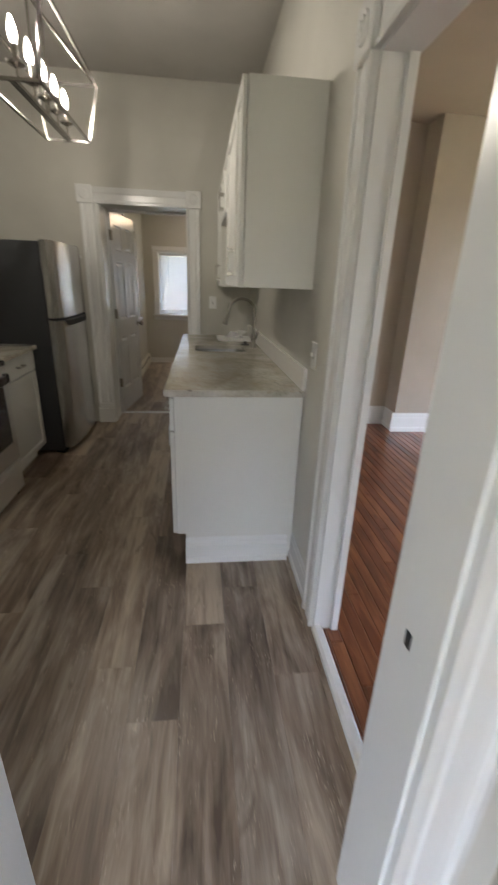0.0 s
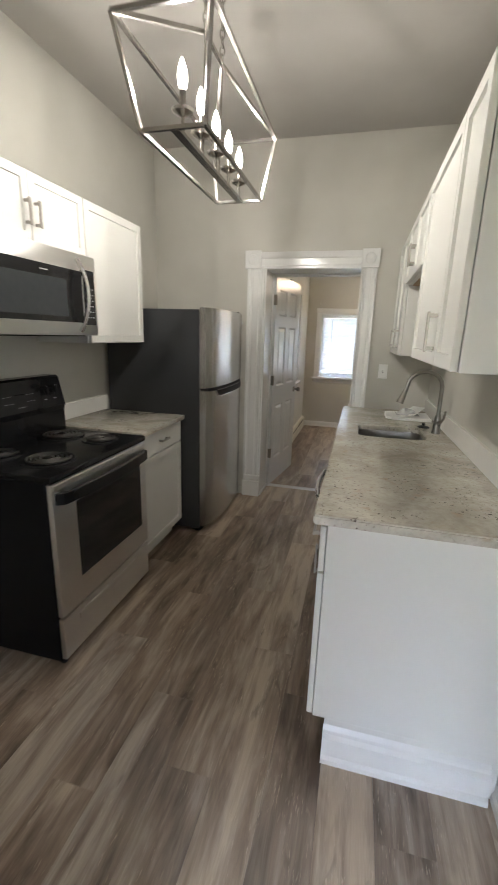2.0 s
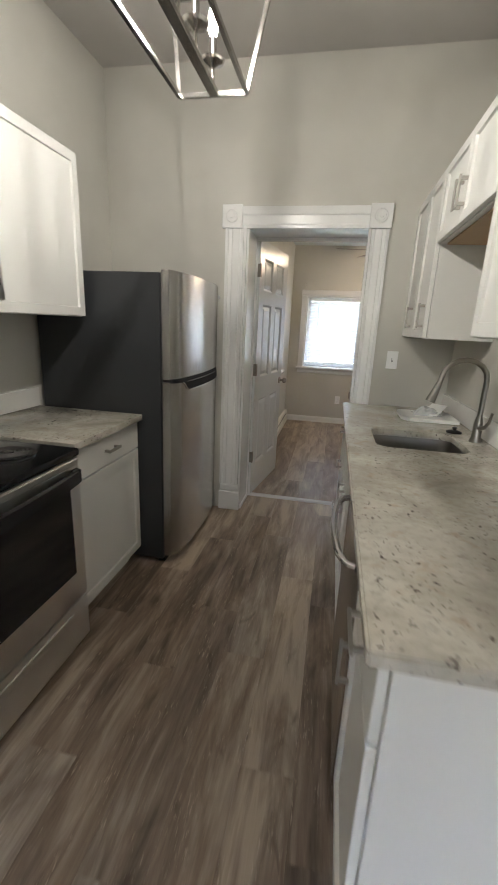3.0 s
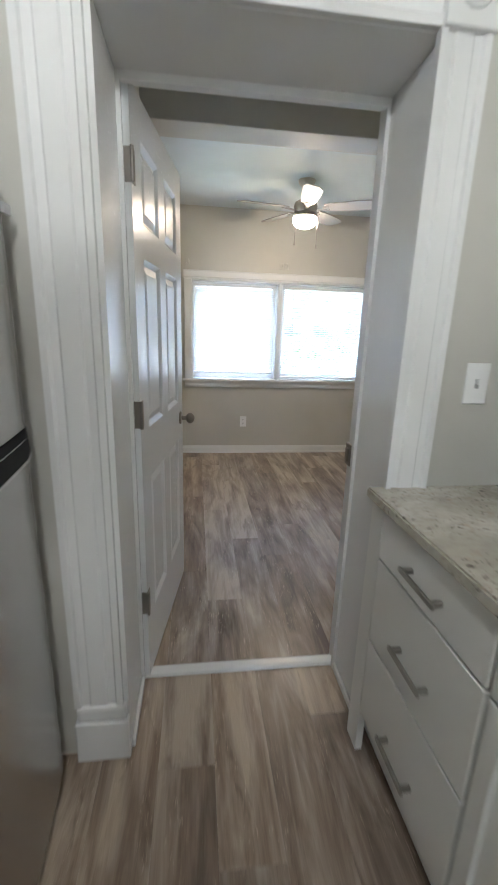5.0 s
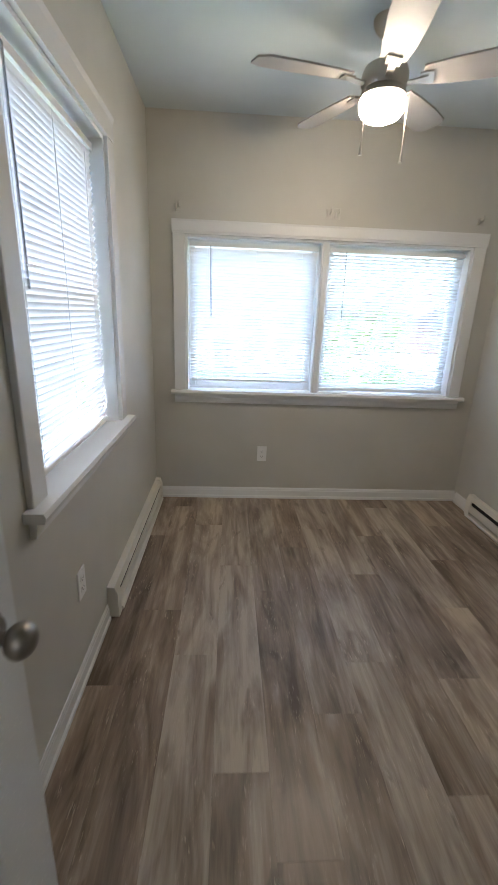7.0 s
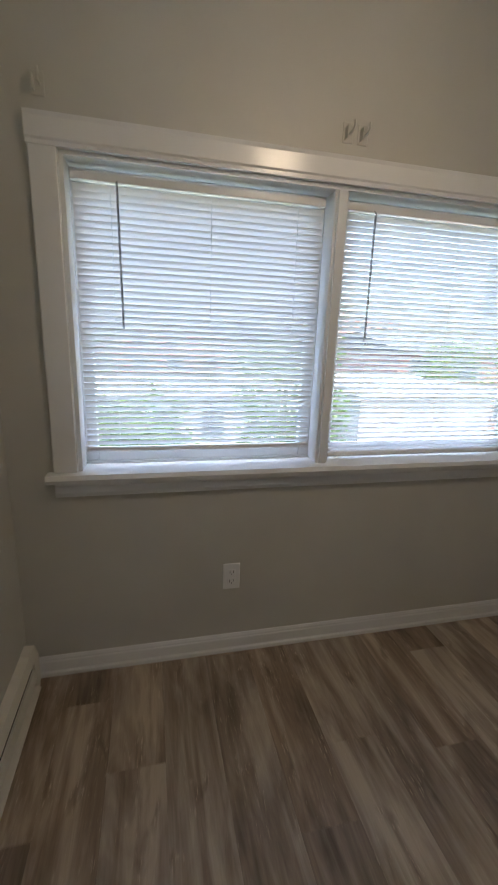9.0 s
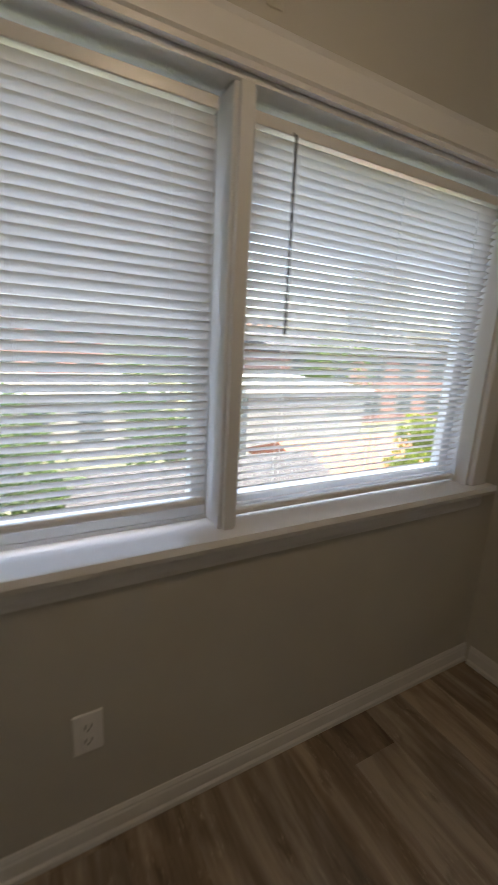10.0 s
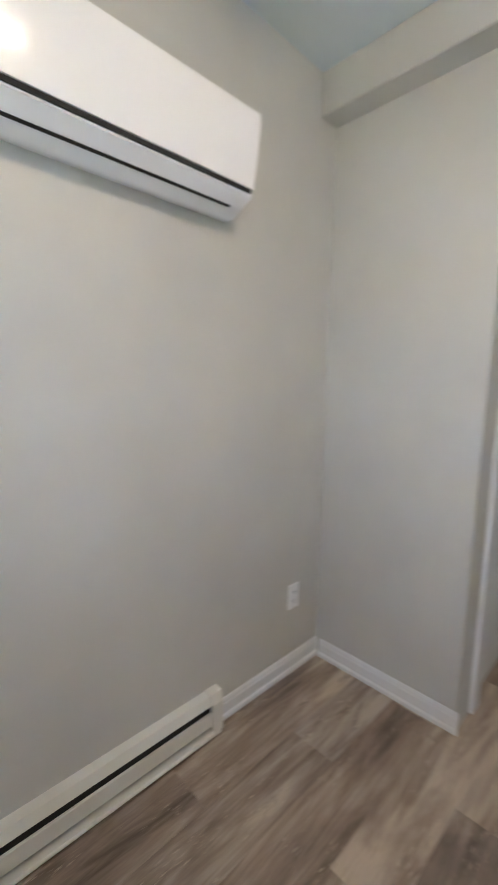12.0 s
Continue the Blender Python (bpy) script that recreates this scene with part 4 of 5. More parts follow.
plate("outlet", (BR, 6.525, 0.36), "x", -1, "outlet", "white duplex outlet in the corner")
plate("light_switch", (0.181, YF, 1.211), "y", -1, "switch", "white toggle switch above the counter")
plate("light_switch", (XR, 2.40, 1.12), "x", -1, "switch", "white toggle switch beside the doorway")

for x in (-0.688, 0.268, 0.322, 1.262):
    b = thing("curtain_bracket", (x, BF, 1.97), "painted-over curtain rod bracket above the window", "bracket", "curtain brackets")
    bm = bmesh.new()
    box(bm, x - 0.019, BF - 0.004, 1.955, x + 0.019, BF, 2.018, 0.002)
    box(bm, x - 0.012, BF - 0.03, 1.965, x - 0.008, BF - 0.004, 2.0)
    part("plate", bm, M_WALL, b)
    bm = bmesh.new()
    tube(bm, [(x + 0.006, BF - 0.004, 1.985), (x + 0.006, BF - 0.03, 1.985), (x + 0.008, BF - 0.036, 1.995), (x + 0.008, BF - 0.036, 2.012)], 0.004, 6)
    part("hook", bm, M_WALL, b)


# ---- kitchen cabinets ----
def shaker(name, parent, x, out, y0, y1, z0, z1, rail=0.057, label="", flat=False):
    """A shaker door or drawer front whose face is at x, facing along out."""
    bm = bmesh.new()
    box(bm, x - out * 0.02, y0, z0, x, y1, z1, 0.002)
    if not flat:
        face = max(bm.faces, key=lambda f: out * f.calc_center_median().x)
        bmesh.ops.inset_region(bm, faces=[face], thickness=rail, depth=0)
        ring = list(face.edges)
        bmesh.ops.inset_region(bm, faces=[face], thickness=0.003, depth=0)
        for v in face.verts:
            v.co.x -= out * 0.010
    return part(name, bm, M_CAB, parent, label)


def pull(parent, x, out, y, z, length=0.13, upright=True):
    """A square bar pull."""
    bm = bmesh.new()
    d, h = x + out * 0.032, length / 2
    if upright:
        box(bm, d - out * 0.008, y - 0.007, z - h, d, y + 0.007, z + h, 0.0015)
        for s in (-1, 1):
            box(bm, x, y - 0.006, z + s * (h - 0.012) - 0.006, d - out * 0.004, y + 0.006, z + s * (h - 0.012) + 0.006, 0.001)
    else:
        box(bm, d - out * 0.008, y - h, z - 0.007, d, y + h, z + 0.007, 0.0015)
        for s in (-1, 1):
            box(bm, x, y + s * (h - 0.012) - 0.006, z - 0.006, d - out * 0.004, y + s * (h - 0.012) + 0.006, z + 0.006, 0.001)
    return part("handle", bm, M_NICKEL, parent, "brushed nickel square bar pull")


def cabinet(name, x_back, x_front, y0, y1, z0, z1, label, group, toe=None):
    c = thing(name, ((x_back + x_front) / 2, (y0 + y1) / 2, 0 if toe is not None else z0), label, "cabinet", group)
    bm = bmesh.new()
    box(bm, x_back, y0, z0, x_front, y1, z1, 0.0015)
    part("body", bm, M_CAB, c)
    if toe is not None:
        bm = bmesh.new()
        box(bm, x_back, y0 + 0.001, 0, toe, y1 - 0.001, z0)
        part("toe_kick", bm, M_CAB, c)
    return c


def rise(y):
    """How far the old floor's fall lifts the sink counter above level."""
    return 0.033 * (YF - y) / 2.4


FB = -0.085   # face of the base units on the east side
UF = 0.222    # face of the wall units on the east side
G1, G2, G3 = "base cabinets by the sink", "wall cabinets above the sink", "cabinets by the range"

c = cabinet("base_cabinet", XR - 0.004, FB + 0.022, 2.52, 2.885, 0.163, 0.902, "white shaker base cabinet with a drawer at the counter's end", G1, -0.02)
shaker("drawer_front", c, FB, -1, 2.523, 2.882, 0.735, 0.893, flat=True)
pull(c, FB, -1, 2.70, 0.81, 0.13, False)
d = shaker("door", c, FB, -1, 2.523, 2.882, 0.168, 0.727)
pull(d, FB, -1, 2.84, 0.60)
bm = bmesh.new()
prism(bm, [(2.52, 0), (2.486, 0), (2.486, 0.02), (2.495, 0.03), (2.497, 0.10), (2.508, 0.112), (2.51, 0.125), (2.52, 0.14)], "x", -0.022, XR - 0.03)
part("base_trim", bm, M_TRIM, c, "white moulded base trim")

dw = thing("dishwasher", (0.2, 3.19, 0), "stainless dishwasher with a bowed handle under the counter", "dishwasher")
bm = bmesh.new()
box(bm, XR - 0.01, 2.892, 0.10, FB + 0.03, 3.488, 0.890)
part("tub", bm, M_BLACK_SIDE, dw)
bm = bmesh.new()
box(bm, FB + 0.03, 2.894, 0.115, FB - 0.004, 3.486, 0.886, 0.006, 2)
part("door", bm, M_STEEL, dw, smooth=True)
bm = bmesh.new()
box(bm, XR - 0.01, 2.9, 0, 0.0, 3.48, 0.10)
part("toe_panel", bm, M_BLACK_SIDE, dw)
bm = bmesh.new()
tube(bm, [(FB - 0.004, 2.95, 0.80), (FB - 0.03, 2.965, 0.80), (FB - 0.05, 3.02, 0.80), (FB - 0.06, 3.11, 0.80), (FB - 0.063, 3.19, 0.80), (FB - 0.06, 3.27, 0.80), (FB - 0.05, 3.36, 0.80), (FB - 0.03, 3.415, 0.80), (FB - 0.004, 3.43, 0.80)], 0.011, 10)
part("handle", bm, M_CHROME, dw, "bowed polished steel handle", smooth=True)

c = cabinet("base_cabinet", XR - 0.004, FB + 0.022, 3.492, 4.352, 0.163, 0.70, "white shaker sink base cabinet with two doors", G1, -0.02)
bm = bmesh.new()
box(bm, FB + 0.022, 3.492, 0.70, FB + 0.04, 4.352, 0.880)
part("false_front_back", bm, M_CAB, c)
shaker("false_front", c, FB, -1, 3.495, 4.349, 0.72, 0.866, flat=True)
d = shaker("door", c, FB, -1, 3.495, 3.921, 0.168, 0.712)
pull(d, FB, -1, 3.893, 0.585)
d = shaker("door", c, FB, -1, 3.925, 4.349, 0.168, 0.712)
pull(d, FB, -1, 3.953, 0.60)

c = cabinet("base_cabinet", XR - 0.004, FB + 0.022, 4.356, 4.898, 0.163, 0.872, "white base cabinet with three drawers beside the doorway", G1, -0.02)
for z0, z1, hz in ((0.72, 0.866, 0.792), (0.446, 0.712, 0.563), (0.168, 0.438, 0.267)):
    d = shaker("drawer_front", c, FB, -1, 4.36, 4.82, z0, z1, flat=True)
    pull(d, FB, -1, 4.58, hz - 0.006, 0.15, False)
bm = bmesh.new()
box(bm, FB + 0.001, 4.824, 0.0, FB + 0.024, 4.898, 0.872)
part("filler", bm, M_CAB, c)

# granite worktop with the sink cut out
SX0, SX1, SY0, SY1 = 0.02, 0.40, 3.745, 4.11


def rounded(x0, y0, x1, y1, r, n=5):
    pts = []
    for cx, cy, a0 in ((x1 - r, y1 - r, 0), (x0 + r, y1 - r, 90), (x0 + r, y0 + r, 180), (x1 - r, y0 + r, 270)):
        for k in range(n + 1):
            a = radians(a0 + 90 * k / n)
            pts.append((cx + r * math.cos(a), cy + r * math.sin(a)))
    return pts


def worktop_with_hole(bm, x0, y0, x1, y1, z0, z1, hole):
    n = len(hole)
    q = n // 4
    corners = [(x1, y1), (x0, y1), (x0, y0), (x1, y0)]
    lay = []
    for z in (z1, z0):
        lay.append(([bm.verts.new((x, y, z)) for x, y in corners], [bm.verts.new((x, y, z)) for x, y in hole]))
    for i, (o, h) in enumerate(lay):
        for s in range(4):
            for k in range(q - 1):
                f = (o[s], h[s * q + k], h[s * q + k + 1])
                bm.faces.new(f if i else f[::-1])
            f = (o[s], h[s * q + q - 1], h[(s * q + q) % n], o[(s + 1) % 4])
            bm.faces.new(f if i else f[::-1])
    for a, b in zip(lay[0][0], lay[0][0][1:] + lay[0][0][:1]):
        i, j = lay[0][0].index(a), lay[0][0].index(b)
        bm.faces.new((a, b, lay[1][0][j], lay[1][0][i]))
    for k in range(n):
        j = (k + 1) % n
        bm.faces.new((lay[0][1][j], lay[0][1][k], lay[1][1][k], lay[1][1][j]))
    bmesh.ops.recalc_face_normals(bm, faces=bm.faces)
    return bm


bm = bmesh.new()
worktop_with_hole(bm, -0.108, 2.497, XR - 0.002, YF - 0.002, 0.874, 0.906, rounded(SX0, SY0, SX1, SY1, 0.06))
rim = [e for e in bm.edges if len(e.link_faces) == 2 and e.calc_face_angle(0) > 1.0]
for v in bm.verts:
    v.co.z += rise(v.co.y)
bmesh.ops.bevel(bm, geom=rim, offset=0.005, segments=2, affect="EDGES")
top = solid("worktop", bm, M_GRANITE, "polished cream granite worktop with dark flecks", "worktop", kind="", smooth=True)
bm = bmesh.new()
box(bm, XR - 0.018, 2.499, 0.907, XR, YF - 0.002, 1.01, 0.002)
for v in bm.verts:
    v.co.z += rise(v.co.y)
solid("backsplash", bm, M_SPLASH, "low pale stone backsplash along the wall", "backsplash", kind="structure")

sink = thing("sink", (0.21, 3.94, 0.70), "stainless undermount sink in the granite worktop", "sink")
bm = bmesh.new()
n = 24
rings = []
for z, g in ((0.873, 0.006), (0.86, 0.004), (0.74, -0.006), (0.715, -0.025), (0.708, -0.06)):
    rings.append([bm.verts.new((x, y, z)) for x, y in rounded(SX0 - g, SY0 - g, SX1 + g, SY1 + g, 0.06 + g * 0.3)])
for p, q in zip(rings, rings[1:]):
    for k in range(n):
        bm.faces.new((p[k], q[k], q[(k + 1) % n], p[(k + 1) % n]))
bm.faces.new(rings[-1])
for v in bm.verts:
    v.co.z += rise(v.co.y)
part("bowl", bm, M_SINK, sink, smooth=True)
bm = bmesh.new()
lathe(bm, (0.21, 3.94, 0.722), [(0.04, 0), (0.045, 0.002), (0.03, 0.004), (0.012, 0.003)], 24)
part("drain", bm, M_CHROME, sink, smooth=True)

fc = thing("faucet", (0.478, 3.99, 0.906), "brushed nickel gooseneck faucet with a pull-down head", "faucet")
bm = bmesh.new()
lathe(bm, (0.478, 3.99, 0.906), [(0.028, 0), (0.027, 0.006), (0.021, 0.02), (0.02, 0.09), (0.016, 0.11), (0.0125, 0.12)], 20)
part("body", bm, M_FAUCET, fc, smooth=True)
bm = bmesh.new()
arc = [(0.478, 3.99, 1.02), (0.478, 3.99, 1.14)]
for k in range(9):
    a = math.pi * k / 8
    arc.append((0.478 - 0.10 * (1 - math.cos(a)), 3.99 - 0.02 * (1 - math.cos(a)), 1.19 + 0.085 * math.sin(a)))
arc.append((0.272, 3.948, 1.165))
tube(bm, arc, 0.012, 12)
part("spout", bm, M_FAUCET, fc, smooth=True)
bm = bmesh.new()
cyl(bm, (0.273, 3.948, 1.17), (0.245, 3.943, 1.085), 0.013, 0.022, 16)
part("spray_head", bm, M_FAUCET, fc, smooth=True)
bm = bmesh.new()
tube(bm, [(0.478, 3.97, 0.975), (0.49, 3.945, 0.985), (0.50, 3.93, 1.01), (0.505, 3.925, 1.055)], [0.012, 0.009, 0.007, 0.006], 10)
part("lever", bm, M_FAUCET, fc, smooth=True)

fc.location.z += rise(3.99)

st = thing("sink_stopper", (0.43, 4.16, 0.906), "black rubber sink stopper lying on the worktop", "stopper")
bm = bmesh.new()
lathe(bm, (0.43, 4.16, 0.906), [(0.036, 0), (0.036, 0.006), (0.02, 0.012), (0.008, 0.014), (0.012, 0.026), (0.008, 0.03)], 20)
part("disc", bm, M_RUBBER, st, smooth=True)

st.location.z += rise(4.16)

tray = thing("paper_tray", (0.36, 4.50, 0.906), "white cardboard tray with papers in a clear bag", "tray")
bm = bmesh.new()
for k, (a, b, z0, z1) in enumerate(((0.135, 0.12, 0.0, 0.004), (0.15, 0.135, 0.004, 0.022))):
    pts0 = [(0.36 - a, 4.50 - b + 0.04), (0.36 - a + 0.04, 4.50 - b), (0.36 + a, 4.50 - b), (0.36 + a, 4.50 + b), (0.36 - a + 0.03, 4.50 + b), (0.36 - a, 4.50 + b - 0.03)]
    prism(bm, pts0, "z", 0.906 + z0, 0.906 + z1)
part("tray", bm, M_PAPER, tray)
bm = bmesh.new()
for k in range(4):
    a = random.uniform(-0.3, 0.3)
    z = 0.929 + 0.004 * k
    bar(bm, (0.30 + 0.02 * k, 4.44, z), (0.36 + 0.03 * k, 4.60, z + 0.012 * k), 0.09, 0.003)
part("papers", bm, M_PAPER, tray, "folded leaflets")
bm = bmesh.new()
rows = []
for i in range(9):
    rows.append([bm.verts.new((0.28 + 0.16 * i / 8, 4.43 + 0.14 * j / 6, 0.935 + 0.045 * math.sin(math.pi * i / 8) * math.sin(math.pi * j / 6) * random.uniform(0.6, 1.2))) for j in range(7)])
for p, q in zip(rows, rows[1:]):
    for j in range(6):
        bm.faces.new((p[j], q[j], q[j + 1], p[j + 1]))
m_bag, nt_bag, b_bag = material("clear_bag", (0.75, 0.77, 0.78), 0.12)
b_bag.inputs["Alpha"].default_value = 0.45
part("bag", bm, m_bag, tray, "crumpled clear plastic bag")

tray.location.z += rise(4.46)

# wall cabinets on the east side
ZA, ZB = 1.385, 2.12
c = cabinet("wall_cabinet", XR, UF + 0.022, 2.53, 3.45, ZA, ZB, "white shaker wall cabinet at the counter's end", G2)
shaker("door", c, UF, -1, 2.533, 2.808, ZA + 0.003, ZB - 0.003)
d = shaker("door", c, UF, -1, 2.812, 3.447, ZA + 0.003, ZB - 0.003)
pull(d, UF, -1, 2.842, 1.495)
c = cabinet("wall_cabinet", XR, UF + 0.022, 3.452, 4.228, 1.80, ZB, "short white shaker wall cabinet over the sink", G2)
d = shaker("door", c, UF, -1, 3.455, 3.838, 1.803, ZB - 0.003, 0.05)
pull(d, UF, -1, 3.812, 1.905, 0.11)
d = shaker("door", c, UF, -1, 3.842, 4.225, 1.803, ZB - 0.003, 0.05)
pull(d, UF, -1, 3.868, 1.905, 0.11)
m_raw = plain("raw_birch", (0.42, 0.28, 0.15), 0.6, 0, 0.15, 8)
bm = bmesh.new()
box(bm, XR - 0.02, 3.475, 1.792, UF + 0.045, 4.205, 1.7985)
part("underside", bm, m_raw, c, "bare birch plywood underside")
c = cabinet("wall_cabinet", XR, UF + 0.022, 4.23, 4.898, ZA - 0.02, ZB, "white shaker wall cabinet in the corner by the doorway", G2)
d = shaker("door", c, UF, -1, 4.233, 4.562, ZA - 0.017, ZB - 0.003)
pull(d, UF, -1, 4.264, 1.475, 0.12)
d = shaker("door", c, UF, -1, 4.566, 4.895, ZA - 0.017, ZB - 0.003)
pull(d, UF, -1, 4.62, 1.475, 0.12)

# cabinets on the range side
UW = -1.46
c = cabinet("wall_cabinet", XL, UW - 0.022, 2.62, 3.375, 1.838, 2.127, "short white shaker wall cabinet above the microwave", G3)
d = shaker("door", c, UW, 1, 2.623, 2.996, 1.841, 2.124, 0.05)
pull(d, UW, 1, 2.968, 1.955, 0.11)
d = shaker("door", c, UW, 1, 3.0, 3.373, 1.841, 2.124, 0.05)
pull(d, UW, 1, 3.028, 1.955, 0.11)
c = cabinet("wall_cabinet", XL, UW - 0.022, 3.378, 3.974, 1.397, 2.127, "white shaker wall cabinet beside the microwave", G3)
shaker("door", c, UW, 1, 3.381, 3.971, 1.40, 2.124)
c = cabinet("base_cabinet", XL, -1.227, 3.392, 3.995, 0.11, 0.872, "white shaker base cabinet between range and refrigerator", G3, -1.29)
d = shaker("drawer_front", c, -1.205, 1, 3.395, 3.992, 0.725, 0.866, flat=True)
pull(d, -1.205, 1, 3.70, 0.797, 0.11, False)
shaker("door", c, -1.205, 1, 3.395, 3.992, 0.115, 0.717)
bm = bmesh.new()
box(bm, XL + 0.002, 3.39, 0.874, -1.18, 4.005, 0.906, 0.005, 2)
solid("worktop_small", bm, M_GRANITE, "short polished cream granite worktop beside the range", "worktop", kind="", smooth=True)
bm = bmesh.new()
box(bm, XL, 3.39, 0.907, XL + 0.018, 4.005, 1.01, 0.002)
solid("backsplash_small", bm, M_SPLASH, "low pale stone backsplash behind the short worktop", "backsplash", kind="structure")


# ---- range ----
rg = thing("electric_range", (-1.46, 2.995, 0), "black and stainless electric range with coil burners", "range")
RX0, RX1, RY0, RY1 = -1.775, -1.175, 2.60, 3.366
bm = bmesh.new()
box(bm, RX0, RY0, 0.03, RX1, RY1, 0.872, 0.003)
part("body", bm, M_BLACK_SIDE, rg)
bm = bmesh.new()
box(bm, RX0, RY0 - 0.002, 0.872, -1.145, RY1 + 0.002, 0.902, 0.008, 2)
part("cooktop", bm, M_BLACK, rg, smooth=True)
bm = bmesh.new()
prism(bm, [(RX0, 0.902), (-1.665, 0.902), (-1.665, 1.02), (-1.655, 1.05), (-1.69, 1.205), (-1.705, 1.215), (RX0, 1.215)], "y", RY0, RY1)
bg = part("backguard", bm, M_BLACK, rg)


def on_guard(y, z, d=0.0):
    """A place on the sloping face of the backguard."""
    t = (z - 1.05) / 0.155
    return (-1.655 - 0.035 * t + d, y, z)


for y in (2.72, 2.80, 3.22, 3.29):
    bm = bmesh.new()
    cyl(bm, on_guard(y, 1.14), on_guard(y, 1.144, 0.022), 0.024, 0.02, 20)
    box(bm, on_guard(y, 1.14, 0.02)[0], y - 0.005, 1.118, on_guard(y, 1.14, 0.032)[0], y + 0.005, 1.165, 0.002)
    k = part("knob", bm, M_BLACK, bg, smooth=True)
    bm = bmesh.new()
    bar(bm, on_guard(y, 1.158, 0.032), on_guard(y, 1.168, 0.031), 0.003)
    bar(bm, on_guard(y - 0.008, 1.094, 0.001), on_guard(y + 0.008, 1.094, 0.001), 0.014, 0.001)
    part("mark", bm, M_PRINT, k)
bm = bmesh.new()
for i in range(3):
    for z in (1.10, 1.135):
        for y in (2.945 + 0.022 * i, 3.09 + 0.022 * i):
            bar(bm, on_guard(y, z, 0.001), on_guard(y + 0.011, z, 0.001), 0.004, 0.001)
bar(bm, on_guard(3.02, 1.075, 0.001), on_guard(3.075, 1.075, 0.001), 0.007, 0.001)
part("control_marks", bm, M_GREYBAR, bg, "pale printed control marks")
bm = bmesh.new()
bar(bm, on_guard(3.015, 1.14, 0.001), on_guard(3.075, 1.14, 0.001), 0.03, 0.001)
part("display", bm, M_GLASS_BLACK, bg)
for bx, by, r in ((-1.57, 2.79, 0.075), (-1.32, 2.80, 0.098), (-1.565, 3.20, 0.098), (-1.32, 3.20, 0.075)):
    bm = bmesh.new()
    lathe(bm, (bx, by, 0.902), [(r + 0.022, 0), (r + 0.02, 0.005), (r + 0.008, 0.004), (r, 0.001), (0.02, 0.0005)], 28)
    bn = part("drip_pan", bm, M_BLACK, rg, smooth=True)
    bm = bmesh.new()
    pts = []
    turns = 4.2
    for k in range(int(turns * 18)):
        a = 2 * math.pi * k / 18
        rr = 0.022 + (r - 0.022) * k / (turns * 18)
        pts.append((bx + rr * math.cos(a), by + rr * math.sin(a), 0.912))
    tube(bm, pts, 0.0055, 6)
    part("coil", bm, M_COIL, bn, "dark coiled heating element", smooth=True)
    bm = bmesh.new()
    cyl(bm, (bx, by, 0.904), (bx, by, 0.9165), 0.017, 0.016, 14)
    part("medallion", bm, M_CHROME, bn, smooth=True)
bm = bmesh.new()
box(bm, RX1, RY0 + 0.004, 0.258, -1.148, RY1 - 0.004, 0.868, 0.006, 2)
od = part("oven_door", bm, M_STEEL_H, rg, "brushed stainless oven door", smooth=True)
bm = bmesh.new()
box(bm, -1.150, 2.745, 0.385, -1.1455, 3.295, 0.75, 0.001)
part("window", bm, M_GLASS_BLACK, od, "dark oven window")
bm = bmesh.new()
pts = [(-1.15, RY0 + 0.02), (-1.118, RY0 + 0.035)]
for k in range(7):
    t = k / 6
    pts.append((-1.110 + 0.020 * math.sin(math.pi * t), RY0 + 0.07 + t * (RY1 - RY0 - 0.14)))
pts += [(-1.118, RY1 - 0.035), (-1.15, RY1 - 0.02)]
prism(bm, pts + [(-1.15, RY1 - 0.055), (-1.122, RY1 - 0.07)] + [(-1.126 + 0.018 * math.sin(math.pi * k / 6), RY1 - 0.10 - k / 6 * (RY1 - RY0 - 0.20)) for k in range(7)] + [(-1.122, RY0 + 0.07), (-1.15, RY0 + 0.055)], "z", 0.778, 0.826)
part("handle", bm, M_BLACK, od, "glossy black bowed handle", smooth=True)
bm = bmesh.new()
box(bm, -1.151, RY0 + 0.012, 0.84, -1.144, RY1 - 0.012, 0.862, 0.002)
part("vent_strip", bm, M_STEEL_H, od)
bm = bmesh.new()
box(bm, RX1, RY0 + 0.004, 0.045, -1.150, RY1 - 0.004, 0.248, 0.006, 2)
dr = part("storage_drawer", bm, M_STEEL_H, rg, "brushed stainless storage drawer", smooth=True)
bm = bmesh.new()
box(bm, -1.152, RY0 + 0.11, 0.185, -1.144, RY1 - 0.11, 0.215, 0.004, 2)
part("grip", bm, M_STEEL_H, dr, smooth=True)
for x in (RX0 + 0.05, RX1 - 0.02):
    for y in (RY0 + 0.04, RY1 - 0.04):
        bm = bmesh.new()
        cyl(bm, (x, y, 0), (x, y, 0.032), 0.016, 0.012, 12)
        part("foot", bm, M_RUBBER, rg)


# ---- microwave ----
mw = thing("microwave", (-1.6, 2.995, 1.441), "stainless over-range microwave with a bowed handle", "microwave")
MY0, MY1, MX = 2.615, 3.375, -1.41
bm = bmesh.new()
box(bm, XL, MY0 + 0.002, 1.446, MX - 0.035, MY1 - 0.002, 1.835, 0.003)
part("body", bm, M_BLACK_SIDE, mw)
bm = bmesh.new()
box(bm, MX - 0.035, MY0, 1.441, MX, MY1, 1.833, 0.006, 2)
f = part("front", bm, M_STEEL_H, mw, "brushed stainless front frame", smooth=True)
bm = bmesh.new()
box(bm, MX - 0.002, MY0 + 0.055, 1.505, MX + 0.003, 3.252, 1.752, 0.001)
part("door_glass", bm, M_GLASS_BLACK, f, "black glass door")
bm = bmesh.new()
box(bm, MX + 0.0025, MY0 + 0.10, 1.53, MX + 0.0035, 3.13, 1.70)
